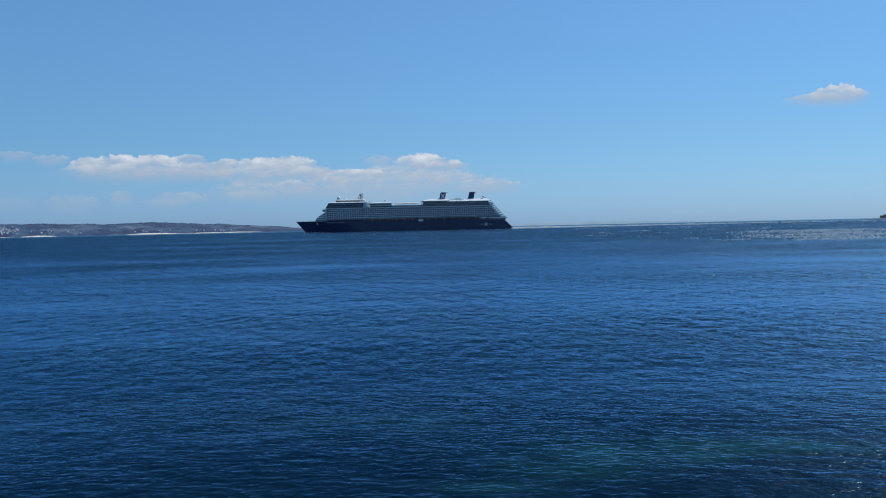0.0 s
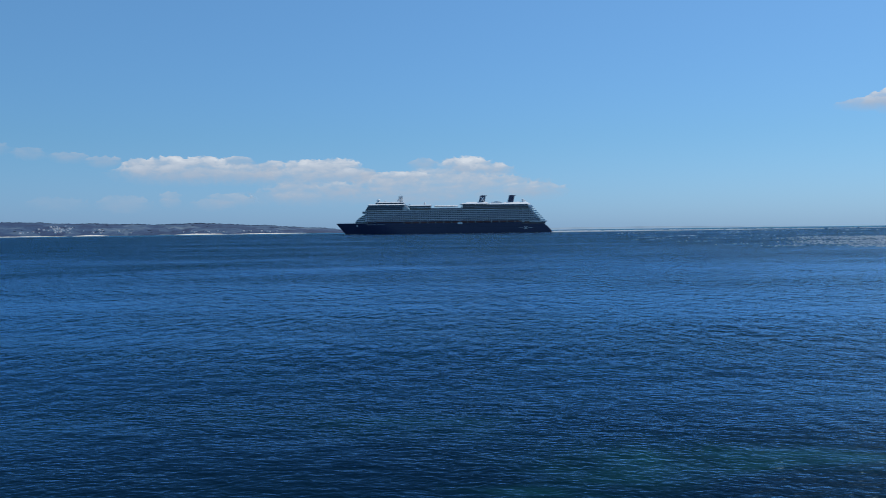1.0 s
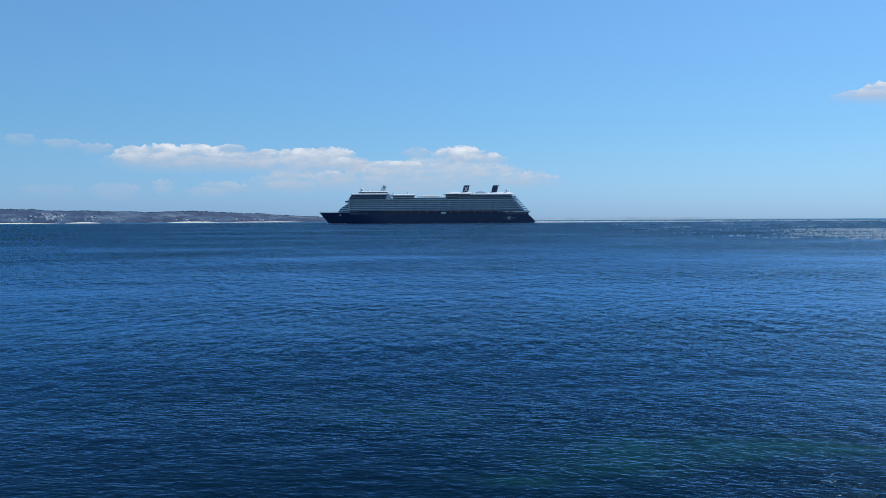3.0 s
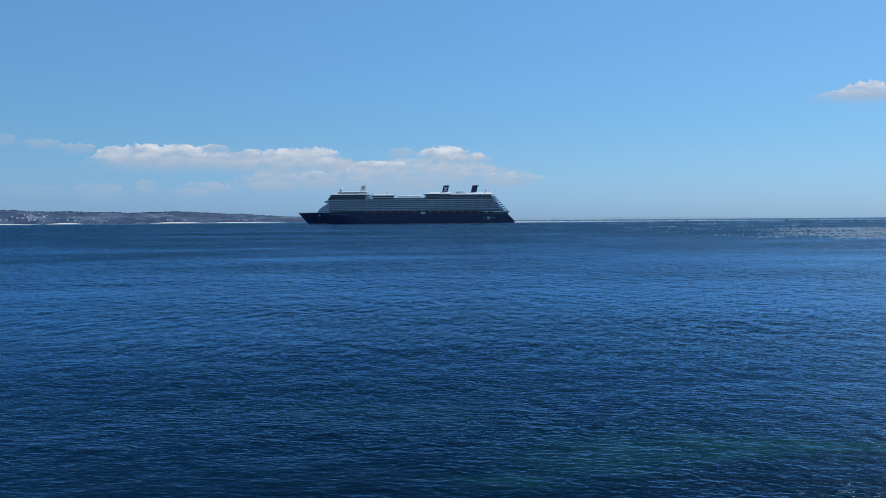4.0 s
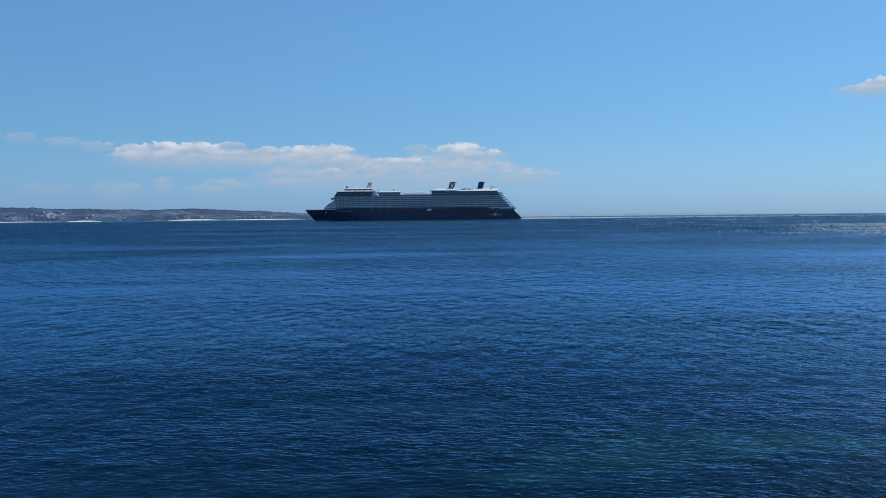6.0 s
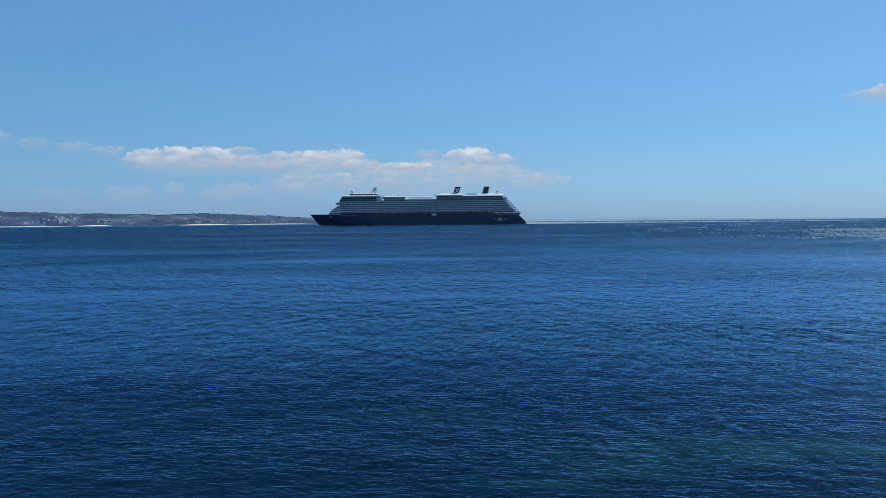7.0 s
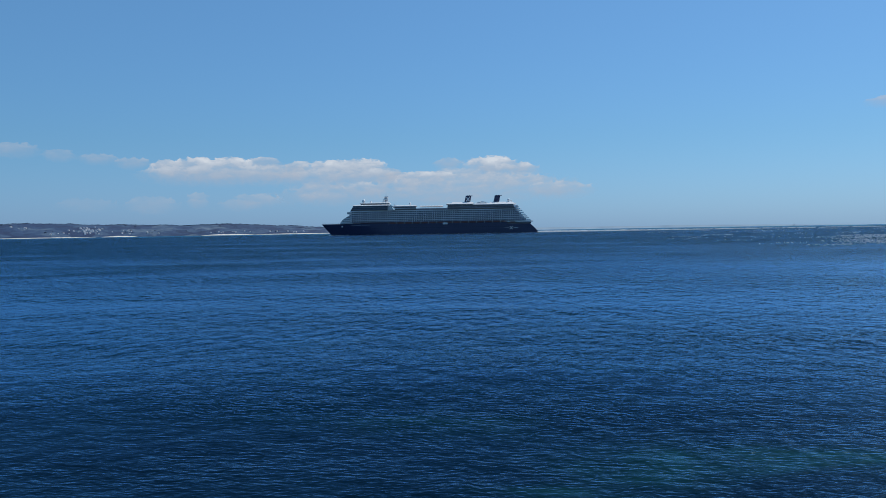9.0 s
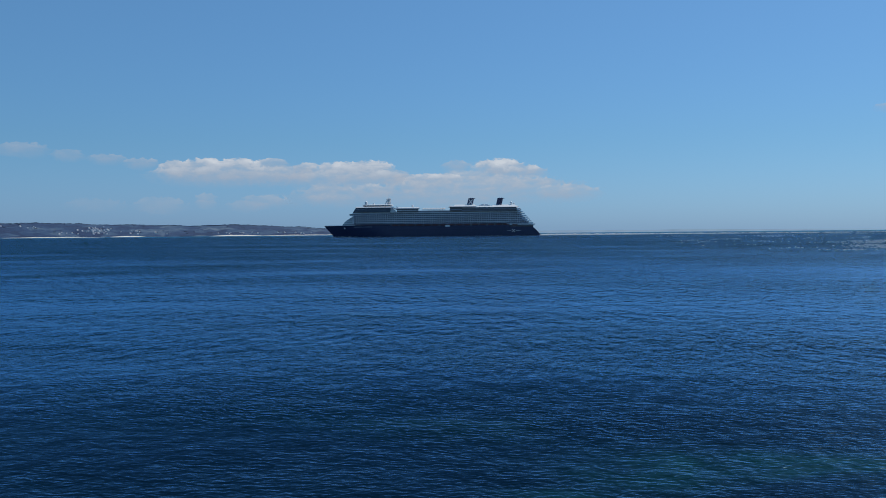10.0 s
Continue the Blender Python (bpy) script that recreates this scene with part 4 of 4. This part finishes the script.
# ---- a gull gliding low over the water ----
def make_gull():
    gull = new("seabird")
    body = lathe(bmesh.new(), [(0.01, -0.30), (0.05, -0.24), (0.085, -0.08), (0.09, 0.06), (0.06, 0.2), (0.045, 0.24), (0.05, 0.28), (0.02, 0.33)], 10)
    for v in body.verts:
        v.co = Vector((v.co.z, v.co.y, v.co.x * 0.85))
    part("body", body, FEATHER, gull)
    beak = bmesh.new()
    bar(beak, (0.32, 0, 0), (0.39, 0, -0.012), 0.012)
    part("beak", beak, ORANGE, gull, "dull orange beak")
    for side in (1, -1):
        wing = bmesh.new()
        rows = ((0.06, 0.10, -0.10, 0.03), (0.30, 0.13, -0.05, 0.10), (0.48, 0.10, -0.05, 0.09), (0.70, -0.06, -0.13, 0.03))
        top = [[wing.verts.new((x, side * y, z + dz)) for x, dz in ((fx, 0), ((fx + bx) / 2, 0.018), (bx, 0))] for y, fx, bx, z in rows]
        low = [[wing.verts.new((v.co.x, v.co.y, v.co.z - 0.012)) for v in row] for row in top]
        for a, b in zip(top, top[1:]):
            for k in range(2):
                wing.faces.new((a[k], a[k + 1], b[k + 1], b[k]))
        for a, b in zip(low, low[1:]):
            for k in range(2):
                wing.faces.new((b[k], b[k + 1], a[k + 1], a[k]))
        part("wing", wing, WINGS, gull, "grey wing")
    tail = bmesh.new()
    add_box(tail, -0.46, -0.24, -0.07, 0.07, -0.008, 0.008, 0.0, 0.02, 0.02)
    part("tail", tail, FEATHER, gull)
    for piece in gull.children:
        piece.data.transform(Matrix.Scale(0.5, 4))
    return tagged(gull, "small grey and white seabird gliding low over the sea", "seabird")


FEATHER = paint("white_feathers", (0.55, 0.55, 0.54), 0.8, size=6.0)
WINGS = paint("grey_feathers", (0.16, 0.17, 0.19), 0.8, size=6.0)
gull = make_gull()


# ---- what moves ----
def motions():
    heading, range_m, speed = 183.0, 1337.0, 7.35
    ux, uy = math.cos(radians(heading)), math.sin(radians(heading))
    x5, y5, _z = polar(0.87, range_m, 0)
    rows = [(t, pose(x5 + ux * speed * (t - 5), y5 + uy * speed * (t - 5), 0, 0, 0, heading)) for t in (0.0, 2.5, 5.0, 7.5, 10.0)]
    walk(ship, rows)
    walk(wake, rows)
    flight = ((0.0, -62.0, 17.0, 30), (3.0, -48.0, 13.0, 40), (6.0, -34.5, 9.8, 55), (7.5, -26.8, 8.0, 62), (8.0, -24.4, 7.55, 68),
              (8.2, -23.3, 6.85, 78), (8.5, -22.05, 6.15, 82), (8.8, -20.9, 5.3, 58), (9.0, -19.8, 4.5, 45), (9.5, -17.0, 3.0, 30), (10.0, -14.2, 2.2, 20))
    walk(gull, [(t, pose(*polar(az, 150, z), bank, 0, 228 + az)) for t, az, z, bank in flight])
    walk(water, [(t, pose(0.25 * t, -0.75 * t, 0.0)) for t in (0.0, 5.0, 10.0)])
    walk(whitecaps, [(t, pose(0.25 * t, -0.75 * t, 0.0)) for t in (0.0, 5.0, 10.0)])


motions()
